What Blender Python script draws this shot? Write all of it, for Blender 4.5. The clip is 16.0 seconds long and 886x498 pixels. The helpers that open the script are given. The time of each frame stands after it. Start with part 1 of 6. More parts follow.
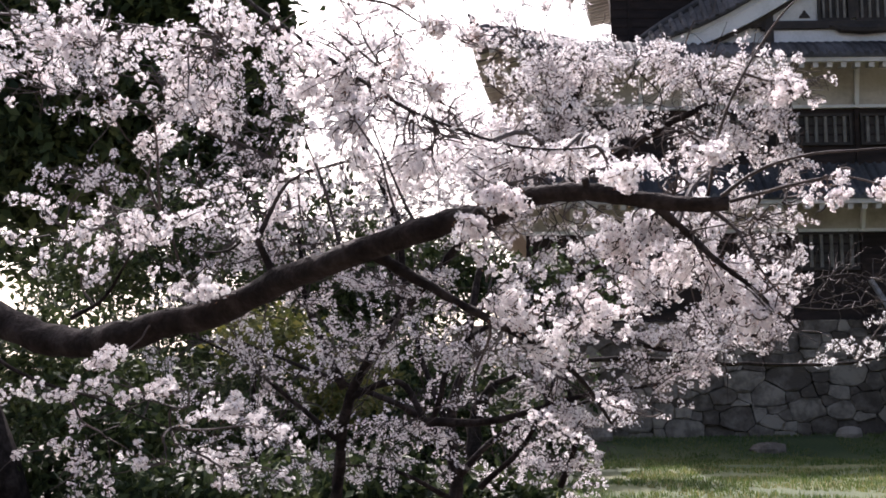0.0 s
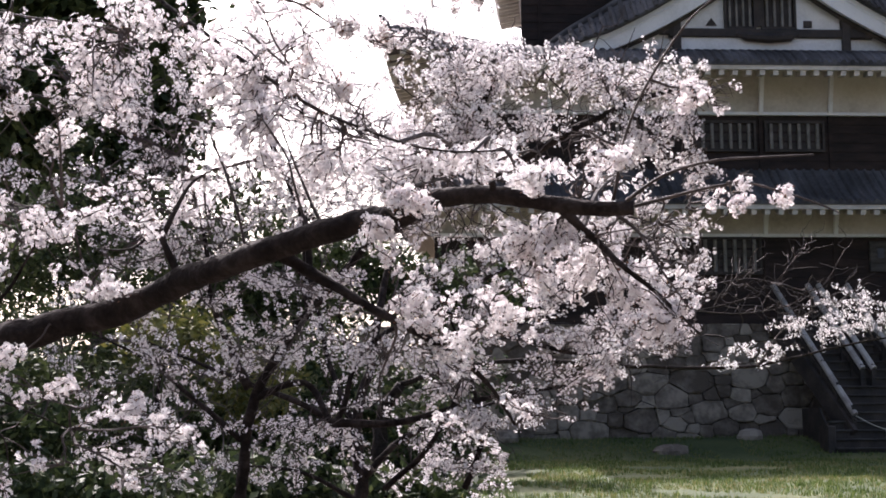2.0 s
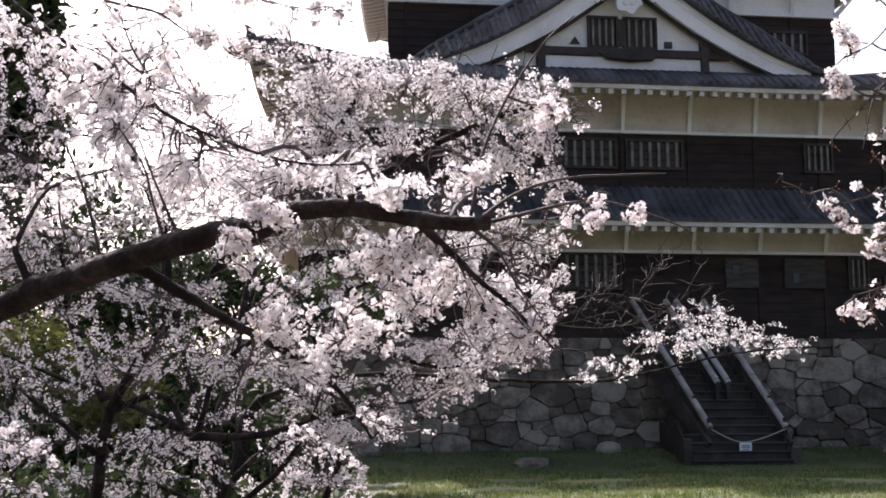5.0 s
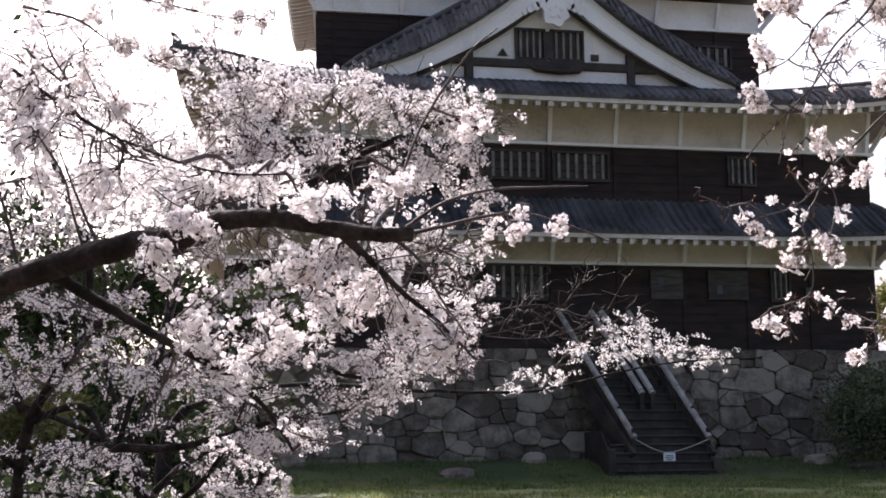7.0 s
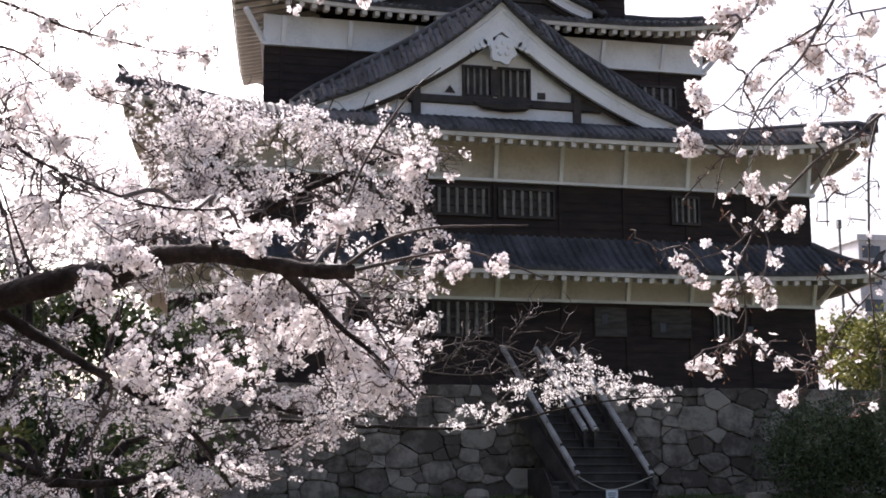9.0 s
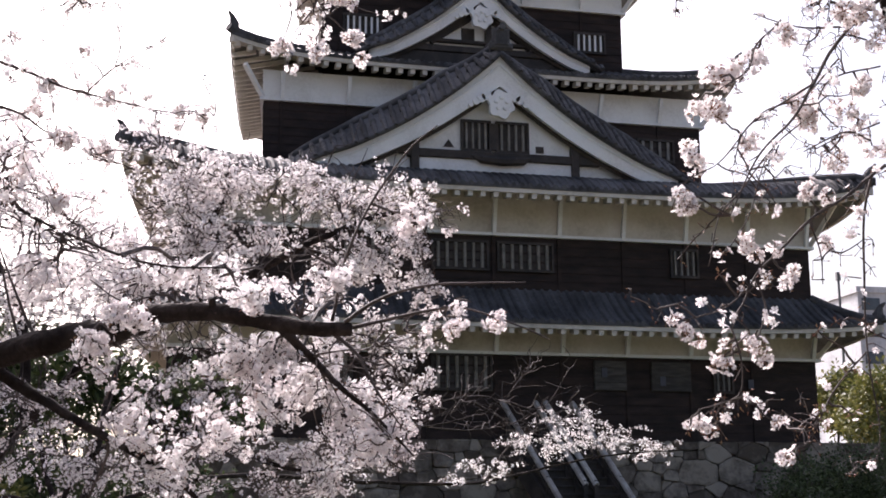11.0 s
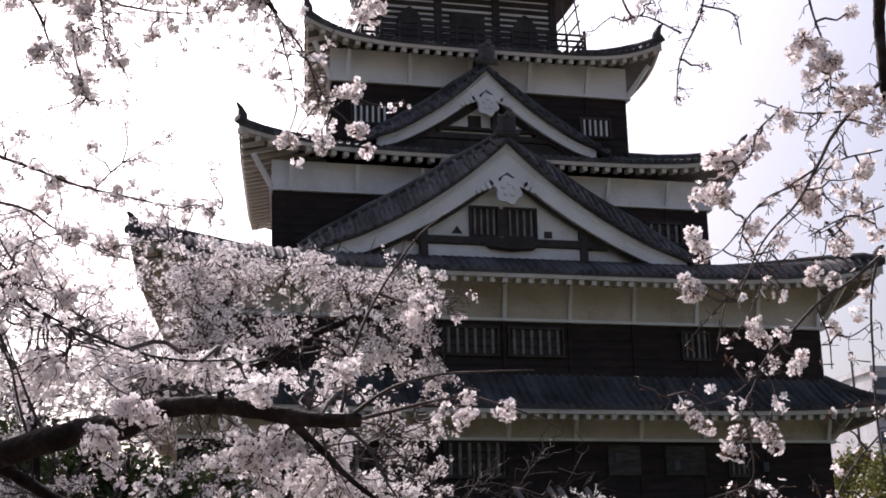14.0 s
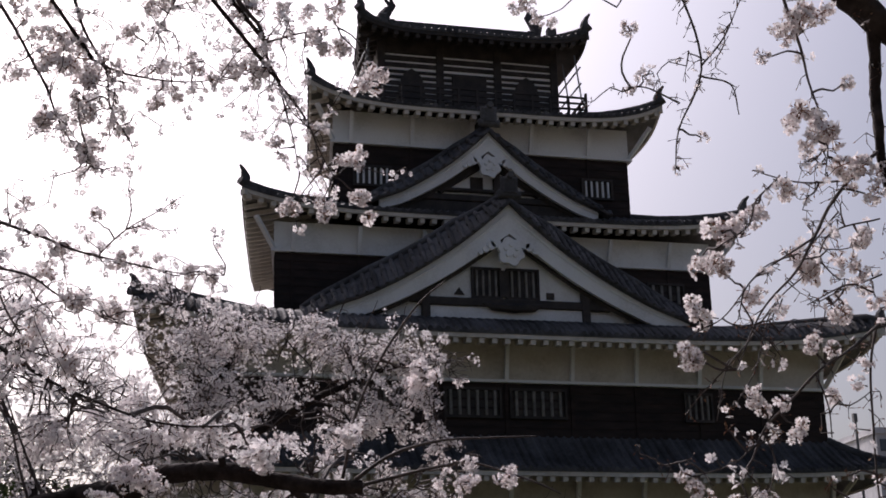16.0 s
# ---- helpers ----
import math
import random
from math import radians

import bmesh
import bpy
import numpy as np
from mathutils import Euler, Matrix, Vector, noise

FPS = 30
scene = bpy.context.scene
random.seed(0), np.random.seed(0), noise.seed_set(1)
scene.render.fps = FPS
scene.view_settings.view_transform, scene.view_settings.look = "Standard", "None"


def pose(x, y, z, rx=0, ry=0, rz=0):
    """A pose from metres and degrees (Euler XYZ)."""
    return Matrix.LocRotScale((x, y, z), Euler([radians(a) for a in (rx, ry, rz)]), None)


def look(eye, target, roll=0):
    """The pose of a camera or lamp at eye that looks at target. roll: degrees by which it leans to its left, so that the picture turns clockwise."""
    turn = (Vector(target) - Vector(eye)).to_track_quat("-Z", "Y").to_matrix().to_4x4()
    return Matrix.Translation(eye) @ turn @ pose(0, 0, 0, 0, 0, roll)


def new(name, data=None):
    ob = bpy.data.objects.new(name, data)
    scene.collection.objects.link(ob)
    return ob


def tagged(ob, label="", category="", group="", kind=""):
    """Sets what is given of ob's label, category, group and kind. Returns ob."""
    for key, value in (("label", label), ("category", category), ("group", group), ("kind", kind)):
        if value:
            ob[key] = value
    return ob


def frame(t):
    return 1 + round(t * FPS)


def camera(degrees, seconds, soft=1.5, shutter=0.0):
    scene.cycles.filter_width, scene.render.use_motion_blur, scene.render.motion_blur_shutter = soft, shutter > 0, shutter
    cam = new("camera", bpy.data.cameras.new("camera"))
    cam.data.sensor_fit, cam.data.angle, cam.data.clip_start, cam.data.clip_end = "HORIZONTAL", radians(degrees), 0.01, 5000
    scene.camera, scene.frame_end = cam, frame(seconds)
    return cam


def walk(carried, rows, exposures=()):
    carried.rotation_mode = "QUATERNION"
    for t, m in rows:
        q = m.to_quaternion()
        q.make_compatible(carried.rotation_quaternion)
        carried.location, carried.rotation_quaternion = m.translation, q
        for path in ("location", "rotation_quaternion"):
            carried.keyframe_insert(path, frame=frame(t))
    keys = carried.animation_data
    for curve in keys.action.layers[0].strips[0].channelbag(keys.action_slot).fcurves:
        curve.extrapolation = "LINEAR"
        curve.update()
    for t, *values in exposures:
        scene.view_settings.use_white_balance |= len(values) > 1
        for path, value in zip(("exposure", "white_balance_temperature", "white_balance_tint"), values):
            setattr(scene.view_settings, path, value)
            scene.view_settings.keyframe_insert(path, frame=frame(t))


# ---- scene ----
cam = camera(34.3, 16.0, soft=1.7)
PATH = [
    (0, (-0.376, 1.832, 0.786), (-0.366, 3.815, 1.045), -0.7),
    (0.5, (-0.374, 1.822, 0.784), (-0.327, 3.805, 1.042), -0.6),
    (1, (-0.372, 1.831, 0.789), (-0.285, 3.813, 1.044), -0.8),
    (1.5, (-0.366, 1.838, 0.787), (-0.248, 3.818, 1.044), -0.7),
    (2, (-0.367, 1.839, 0.789), (-0.23, 3.818, 1.048), -0.5),
    (2.5, (-0.363, 1.832, 0.79), (-0.193, 3.807, 1.052), -0.4),
    (3, (-0.359, 1.833, 0.789), (-0.166, 3.806, 1.053), -0.4),
    (3.5, (-0.355, 1.821, 0.788), (-0.129, 3.789, 1.058), -0.2),
    (4, (-0.351, 1.822, 0.79), (-0.087, 3.786, 1.061), -0.3),
    (6.5, (-0.326, 1.821, 0.788), (0.07, 3.76, 1.073), -0.7),
    (7, (-0.321, 1.826, 0.794), (0.101, 3.759, 1.082), -0.7),
    (7.5, (-0.315, 1.823, 0.795), (0.126, 3.751, 1.089), -0.8),
    (8, (-0.313, 1.814, 0.795), (0.151, 3.736, 1.098), -0.5),
    (8.5, (-0.312, 1.807, 0.797), (0.175, 3.721, 1.109), -0.3),
    (9, (-0.307, 1.801, 0.8), (0.187, 3.71, 1.136), -0.4),
    (11.5, (-0.299, 1.791, 0.816), (0.192, 3.682, 1.242), -0.6),
    (12, (-0.295, 1.8, 0.818), (0.192, 3.688, 1.264), -0.5),
    (12.5, (-0.292, 1.791, 0.821), (0.191, 3.675, 1.286), -0.8),
    (13, (-0.296, 1.788, 0.825), (0.187, 3.667, 1.311), -1.0),
    (13.5, (-0.298, 1.776, 0.823), (0.181, 3.65, 1.331), -0.9),
    (14, (-0.293, 1.784, 0.824), (0.181, 3.655, 1.35), -1.5),
    (14.5, (-0.297, 1.771, 0.833), (0.175, 3.637, 1.379), -1.3),
    (15, (-0.295, 1.762, 0.829), (0.182, 3.621, 1.392), -1.3),
    (15.5, (-0.298, 1.744, 0.828), (0.176, 3.597, 1.414), -1.4),
    (16, (-0.297, 1.754, 0.836), (0.17, 3.601, 1.443), -1.5),
]
walk(cam, [(t, look(eye, target, roll)) for t, eye, target, roll in PATH],
     [(0, 0.80, 6330, 22), (2, 0.85, 6340, 22), (4, 0.92, 6380, 22), (7, 0.97, 6420, 22), (9, 1.02, 6450, 22), (12.5, 0.58, 6450, 24), (14, 0.20, 6400, 24), (16, -0.50, 6350, 23)])

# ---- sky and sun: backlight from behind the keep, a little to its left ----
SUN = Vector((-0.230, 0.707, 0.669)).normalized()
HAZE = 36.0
world = bpy.data.worlds.new("sky")
scene.world = world
world.use_nodes = True
wn = world.node_tree
sky = wn.nodes.new("ShaderNodeTexSky")
sky.sky_type = 'NISHITA'
sky.sun_disc = False
sky.sun_elevation = math.asin(SUN.z)
sky.sun_rotation = math.atan2(SUN.x, SUN.y)
sky.dust_density = 5.0
sky.air_density = 1.2
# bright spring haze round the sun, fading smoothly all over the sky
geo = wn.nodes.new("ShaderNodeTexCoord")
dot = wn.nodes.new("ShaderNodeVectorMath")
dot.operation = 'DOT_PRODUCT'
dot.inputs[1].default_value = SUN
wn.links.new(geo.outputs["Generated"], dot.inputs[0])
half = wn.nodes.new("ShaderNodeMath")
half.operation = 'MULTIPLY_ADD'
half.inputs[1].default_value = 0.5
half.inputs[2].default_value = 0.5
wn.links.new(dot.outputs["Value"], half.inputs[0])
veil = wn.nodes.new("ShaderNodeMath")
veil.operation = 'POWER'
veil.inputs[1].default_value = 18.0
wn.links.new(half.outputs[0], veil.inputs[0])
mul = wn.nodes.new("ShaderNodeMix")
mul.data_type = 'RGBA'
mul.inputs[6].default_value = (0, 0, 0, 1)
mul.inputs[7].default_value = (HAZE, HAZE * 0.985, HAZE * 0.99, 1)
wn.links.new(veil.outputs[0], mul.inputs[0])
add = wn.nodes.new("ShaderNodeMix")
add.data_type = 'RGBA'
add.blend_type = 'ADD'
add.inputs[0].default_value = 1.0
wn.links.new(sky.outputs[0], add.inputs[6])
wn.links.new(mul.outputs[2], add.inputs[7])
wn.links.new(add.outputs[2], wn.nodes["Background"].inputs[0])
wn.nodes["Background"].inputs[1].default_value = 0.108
sun = new("sun", bpy.data.lights.new("sun", 'SUN'))
sun.data.energy = 5.0
sun.data.angle = radians(0.6)
sun.data.color = (1.0, 0.96, 0.91)
sun.matrix_world = look(SUN * 200, (0, 0, 0))


# ---- materials ----
def material(name, colours, scale=3.0, rough=0.8, bump=0.3, fine=30.0, through_light=0.0, random_tint=0.0, island=False, stretch=(1, 1, 1), spec=0.5):
    """Two scales of noise over a ramp of colours; fine relief by bump."""
    m = bpy.data.materials.new(name)
    m.use_nodes = True
    n, l = m.node_tree.nodes, m.node_tree.links
    p = n["Principled BSDF"]
    co = n.new("ShaderNodeTexCoord")
    mp = n.new("ShaderNodeMapping")
    mp.inputs["Scale"].default_value = stretch
    l.new(co.outputs["Object"], mp.inputs[0])
    big = n.new("ShaderNodeTexNoise")
    big.inputs["Scale"].default_value = scale
    big.inputs["Detail"].default_value = 5
    small = n.new("ShaderNodeTexNoise")
    small.inputs["Scale"].default_value = fine
    small.inputs["Detail"].default_value = 3
    l.new(mp.outputs[0], big.inputs[0])
    l.new(mp.outputs[0], small.inputs[0])
    mix = n.new("ShaderNodeMath")
    mix.operation = 'MULTIPLY_ADD'
    l.new(small.outputs[0], mix.inputs[0])
    mix.inputs[1].default_value = 0.4
    l.new(big.outputs[0], mix.inputs[2])
    last = mix.outputs[0]
    sub = n.new("ShaderNodeMath")
    sub.operation = 'SUBTRACT'
    l.new(last, sub.inputs[0])
    sub.inputs[1].default_value = 0.2
    last = sub.outputs[0]
    if random_tint:
        if island:
            src = n.new("ShaderNodeNewGeometry").outputs["Random Per Island"]
        else:
            src = n.new("ShaderNodeObjectInfo").outputs["Random"]
        ra = n.new("ShaderNodeMath")
        ra.operation = 'MULTIPLY_ADD'
        l.new(src, ra.inputs[0])
        ra.inputs[1].default_value = random_tint
        l.new(last, ra.inputs[2])
        rb = n.new("ShaderNodeMath")
        rb.operation = 'SUBTRACT'
        l.new(ra.outputs[0], rb.inputs[0])
        rb.inputs[1].default_value = random_tint / 2
        last = rb.outputs[0]
    ramp = n.new("ShaderNodeValToRGB")
    r = ramp.color_ramp
    while len(r.elements) < len(colours):
        r.elements.new(0.5)
    for i, c in enumerate(colours):
        r.elements[i].position = 0.28 + 0.44 * i / max(1, len(colours) - 1)
        r.elements[i].color = (*c, 1)
    l.new(last, ramp.inputs[0])
    l.new(ramp.outputs[0], p.inputs["Base Color"])
    p.inputs["Roughness"].default_value = rough
    p.inputs["Specular IOR Level"].default_value = spec
    if bump:
        b = n.new("ShaderNodeBump")
        b.inputs["Strength"].default_value = bump
        b.inputs["Distance"].default_value = 0.03
        l.new(mix.outputs[0], b.inputs["Height"])
        l.new(b.outputs[0], p.inputs["Normal"])
    if through_light:
        tr = n.new("ShaderNodeBsdfTranslucent")
        l.new(ramp.outputs[0], tr.inputs[0])
        ms = n.new("ShaderNodeMixShader")
        ms.inputs[0].default_value = through_light
        l.new(p.outputs[0], ms.inputs[1])
        l.new(tr.outputs[0], ms.inputs[2])
        l.new(ms.outputs[0], n["Material Output"].inputs[0])
    return m


PLASTER = material("aged_plaster", [(0.45, 0.40, 0.335), (0.60, 0.545, 0.475), (0.68, 0.63, 0.57)], 0.6, 0.9, 0.15, 9)
# plaster of the roof undersides, with eave shade put into its dark grey
SHADED_PLASTER = material("shaded_soffit_plaster", [(0.15, 0.14, 0.13), (0.22, 0.21, 0.20), (0.29, 0.28, 0.27)], 0.9, 0.9, 0.2, 10)
WHITE = material("white_plaster", [(0.66, 0.65, 0.63), (0.80, 0.79, 0.78), (0.84, 0.84, 0.83)], 0.8, 0.85, 0.1, 12)
BOARD = material("charred_board", [(0.014, 0.009, 0.0075), (0.026, 0.016, 0.013), (0.044, 0.0265, 0.021)], 1.2, 0.75, 0.3, 14, random_tint=0.12, stretch=(1, 1, 4), spec=0.3)
DARKWOOD = material("dark_wood", [(0.016, 0.013, 0.011), (0.036, 0.027, 0.022), (0.064, 0.048, 0.040)], 2.0, 0.7, 0.4, 18)
TILE = material("roof_tile", [(0.039, 0.037, 0.037), (0.074, 0.071, 0.072), (0.125, 0.121, 0.124)], 0.9, 0.8, 0.3, 9, random_tint=0.3, island=True, spec=0.25)
STONE = material("castle_stone", [(0.090, 0.068, 0.050), (0.172, 0.138, 0.108), (0.315, 0.262, 0.205)], 2.2, 0.9, 1.0, 8, random_tint=0.6)
MORTAR = material("deep_joint", [(0.08, 0.068, 0.053), (0.14, 0.118, 0.094)], 2, 0.95, 0.5, 20)
GRASS = material("lawn", [(0.025, 0.043, 0.010), (0.055, 0.076, 0.019), (0.111, 0.111, 0.038)], 0.35, 0.9, 0.6, 12)
BLADE = material("grass_blade", [(0.05, 0.09, 0.02), (0.12, 0.17, 0.04), (0.24, 0.22, 0.09)], 0.6, 0.7, 0, 8, 0.35, 0.4, True)
EARTH = material("bare_earth", [(0.085, 0.072, 0.056), (0.14, 0.12, 0.095), (0.20, 0.172, 0.138)], 0.8, 0.95, 0.6, 15)
BARK = material("cherry_bark", [(0.012, 0.009, 0.008), (0.025, 0.019, 0.017), (0.055, 0.044, 0.039)], 7, 0.9, 1.0, 38, spec=0.12)
TWIG = material("twig_bark", [(0.03, 0.022, 0.02), (0.06, 0.045, 0.04), (0.11, 0.085, 0.075)], 9, 0.8, 0.3, 50)
PETAL = material("cherry_petal", [(0.79, 0.73, 0.728), (0.87, 0.835, 0.832), (0.92, 0.902, 0.892)], 2.5, 0.6, 0, 20, 0.41, 0.5, True, spec=0.2)
CALYX = material("red_calyx", [(0.13, 0.05, 0.03), (0.25, 0.10, 0.06), (0.33, 0.19, 0.09)], 5, 0.6, 0, 30, 0.25, 0.5, True)
LEAF = material("evergreen_leaf", [(0.022, 0.034, 0.014), (0.05, 0.072, 0.027), (0.095, 0.12, 0.045)], 0.7, 0.65, 0, 6, 0.15, 0.5, True, spec=0.2)
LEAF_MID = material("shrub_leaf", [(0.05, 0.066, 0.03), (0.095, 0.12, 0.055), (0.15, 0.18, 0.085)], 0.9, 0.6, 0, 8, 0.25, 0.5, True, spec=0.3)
LEAF_NEW = material("spring_leaf", [(0.06, 0.075, 0.016), (0.12, 0.13, 0.026), (0.19, 0.18, 0.045)], 0.7, 0.6, 0, 6, 0.2, 0.5, True)
RAILWOOD = material("weathered_rail", [(0.22, 0.195, 0.175), (0.36, 0.325, 0.295), (0.48, 0.45, 0.41)], 3, 0.7, 0.4, 25, random_tint=0.3, stretch=(1, 1, 1))
ROPE = material("pale_rope", [(0.35, 0.32, 0.25), (0.5, 0.46, 0.38)], 20, 0.9, 0.4, 80)
PAPER = material("white_notice", [(0.75, 0.75, 0.75), (0.85, 0.85, 0.85)], 2, 0.6, 0, 10)
BARWOOD = material("weathered_bar", [(0.11, 0.10, 0.088), (0.185, 0.17, 0.15), (0.27, 0.245, 0.22)], 3, 0.8, 0.2, 20)
SHUTTER = material("greyed_plank", [(0.03, 0.025, 0.022), (0.055, 0.047, 0.041), (0.085, 0.075, 0.067)], 2.0, 0.8, 0.4, 16, random_tint=0.3, stretch=(1, 1, 5))
INK = material("dark_print", [(0.05, 0.05, 0.06), (0.08, 0.08, 0.1)], 2, 0.6, 0, 10)
CONCRETE = material("pale_concrete", [(0.35, 0.36, 0.38), (0.48, 0.49, 0.51), (0.58, 0.59, 0.6)], 0.2, 0.8, 0.1, 2)
GLASS = material("dark_window", [(0.03, 0.04, 0.05), (0.07, 0.08, 0.10)], 0.5, 0.15, 0, 3)
STEEL = material("painted_steel", [(0.08, 0.085, 0.09), (0.13, 0.135, 0.14)], 2, 0.5, 0.1, 20)


# ---- mesh helpers ----
class Build:
    """Vertices and faces gathered for one mesh."""

    def __init__(self):
        self.v, self.f = [], []

    def add(self, verts, faces):
        k = len(self.v)
        self.v += [tuple(p) for p in verts]
        self.f += [tuple(i + k for i in q) for q in faces]
        return self

    def box(self, x0, x1, y0, y1, z0, z1, bevel=0.0):
        b = min(bevel, (x1 - x0) / 3, (z1 - z0) / 3)
        if not b:
            return self.add([(x, y, z) for x in (x0, x1) for y in (y0, y1) for z in (z0, z1)],
                            [(0, 1, 3, 2), (4, 6, 7, 5), (0, 4, 5, 1), (2, 3, 7, 6), (0, 2, 6, 4), (1, 5, 7, 3)])
        vs = [(x0 + b, y0, z0 + b), (x1 - b, y0, z0 + b), (x1 - b, y0, z1 - b), (x0 + b, y0, z1 - b),
              (x0, y0 + b, z0), (x1, y0 + b, z0), (x1, y0 + b, z1), (x0, y0 + b, z1),
              (x0, y1, z0), (x1, y1, z0), (x1, y1, z1), (x0, y1, z1)]
        return self.add(vs, [(0, 1, 2, 3), (0, 4, 5, 1), (1, 5, 6, 2), (2, 6, 7, 3), (3, 7, 4, 0),
                             (4, 8, 9, 5), (5, 9, 10, 6), (6, 10, 11, 7), (7, 11, 8, 4), (8, 11, 10, 9)])

    def bar(self, a, b, w, h, up=(0, 0, 1)):
        """A square bar from a to b."""
        a, b, up = Vector(a), Vector(b), Vector(up)
        d = (b - a).normalized()
        s = d.cross(up)
        s = s.normalized() if s.length > 1e-4 else Vector((1, 0, 0))
        u = s.cross(d)
        vs = [p + s * (i * w / 2) + u * (j * h / 2) for p in (a, b) for i, j in ((-1, -1), (1, -1), (1, 1), (-1, 1))]
        return self.add(vs, [(3, 2, 1, 0), (4, 5, 6, 7), (0, 1, 5, 4), (1, 2, 6, 5), (2, 3, 7, 6), (3, 0, 4, 7)])

    def tube(self, points, radii, sides=6, wobble=0.0, rng=None):
        pts = [Vector(p) for p in points]
        side = None
        rings = []
        for i, p in enumerate(pts):
            d = (pts[min(i + 1, len(pts) - 1)] - pts[max(i - 1, 0)]).normalized()
            if side is None:
                side = d.cross(Vector((0.31, 0.2, 0.93)))
                if side.length < 1e-3:
                    side = d.cross(Vector((1, 0, 0)))
            side = (side - d * side.dot(d)).normalized()
            other = d.cross(side)
            ring = []
            for k in range(sides):
                a = 2 * math.pi * k / sides
                r = radii[i] * (1 + (wobble * (rng.random() - 0.5) if rng else 0))
                ring.append(p + (side * math.cos(a) + other * math.sin(a)) * r)
            rings.append(ring)
        vs = [q for ring in rings for q in ring]
        fs = [(i * sides + k, i * sides + (k + 1) % sides, (i + 1) * sides + (k + 1) % sides, (i + 1) * sides + k)
              for i in range(len(pts) - 1) for k in range(sides)]
        fs += [tuple(range(sides))[::-1], tuple((len(pts) - 1) * sides + k for k in range(sides))]
        return self.add(vs, fs)

    def mesh(self, name, mat, smooth=False):
        me = bpy.data.meshes.new(name)
        me.from_pydata(self.v, [], self.f)
        me.materials.append(mat)
        if smooth:
            me.shade_smooth()
        me.update()
        return me


def thing(name, label, category, group="", kind="", at=(0, 0, 0)):
    ob = new(name)
    ob.location = at
    ob.empty_display_size = 0.2
    return tagged(ob, label, category, group, kind)


def part(name, build, mat, parent=None, label="", smooth=False, kind=""):
    me = build if isinstance(build, bpy.types.Mesh) else build.mesh(name, mat, smooth)
    ob = new(name, me)
    if parent:
        ob.parent = parent
    return tagged(ob, label, kind=kind)


def single(name, build, mat, label, category="", kind="", group="", smooth=False):
    return tagged(part(name, build, mat, smooth=smooth), label, category, group, kind)


def curve(points, steps=5):
    """Catmull-Rom through the points."""
    p = [Vector(q) for q in points]
    p = [p[0] * 2 - p[1], *p, p[-1] * 2 - p[-2]]
    out = []
    for i in range(1, len(p) - 2):
        for s in range(steps):
            t = s / steps
            a, b, c, d = p[i - 1], p[i], p[i + 1], p[i + 2]
            out.append(0.5 * (2 * b + (c - a) * t + (2 * a - 5 * b + 4 * c - d) * t * t + (3 * b - a - 3 * c + d) * t ** 3))
    out.append(p[-2])
    return out


# ---- ground: lawn before the keep, falling gently towards the camera ----
XC, D = 13.69, 47.0


def ground_z(x, y):
    t = min(1, max(0, (y - 41.5) / 4.5))
    near = min(1, max(0, (y - 4) / 36))
    z = -0.85 + 0.85 * near + 0.62 * t * t * (3 - 2 * t)
    if y > 70:
        z -= min(6.0, (y - 70) * 0.1)
    return z + 0.05 * noise.noise((x * 0.25, y * 0.25, 0))


g = Build()
xs = sorted({round(v, 2) for v in [*np.arange(-40, 60, 1.25), *np.arange(-400, -40, 40), *np.arange(60, 440, 40), -2500, 2500]})
ys = sorted({round(v, 2) for v in [*np.arange(-10, 75, 1.25), *np.arange(80, 400, 30), 800, 4000, -300, -60]})
g.add([(x, y, ground_z(x, y)) for y in ys for x in xs],
      [(j * len(xs) + i, j * len(xs) + i + 1, (j + 1) * len(xs) + i + 1, (j + 1) * len(xs) + i)
       for j in range(len(ys) - 1) for i in range(len(xs) - 1)])
single("ground", g, EARTH, "bare trodden earth with fallen petals", "ground", "structure", smooth=True)
lw = Build()
lx, ly = np.arange(0, 42, 0.8), np.arange(22.0, 47.5, 0.7)
edge = lambda y: 1.3 + (y - 27.5) * 0.15
lw.add([(x + edge(y) + (0.25 * noise.noise((0.9 * y, 2, 1)) if i == 0 else 0), y, ground_z(x + edge(y), y) + 0.05) for y in ly for i, x in enumerate(lx)],
       [(j * len(lx) + i, j * len(lx) + i + 1, (j + 1) * len(lx) + i + 1, (j + 1) * len(lx) + i) for j in range(len(ly) - 1) for i in range(len(lx) - 1)])
single("lawn", lw, GRASS, "mown green lawn with sunlit patches before the stone base", "lawn", "structure", smooth=True)

# ---- the keep ----
BAY = 2.31
keep = thing("castle_keep", "five-storey keep with dark boarded walls, plaster bands and grey roofs", "castle", at=(0, 0, 0))


SKEW = 0.15            # the old plan is out of square: one side leans in as it runs back


def leaning(h, y0, y1, z0, z1):
    s = SKEW * (y1 - y0)
    return Build().add([(XC - h, y0, z0), (XC - h, y0, z1), (XC - h + s, y1, z0), (XC - h + s, y1, z1), (XC + h, y0, z0), (XC + h, y0, z1), (XC + h, y1, z0), (XC + h, y1, z1)],
                       [(0, 1, 3, 2), (4, 6, 7, 5), (0, 4, 5, 1), (2, 3, 7, 6), (0, 2, 6, 4), (1, 5, 7, 3)])


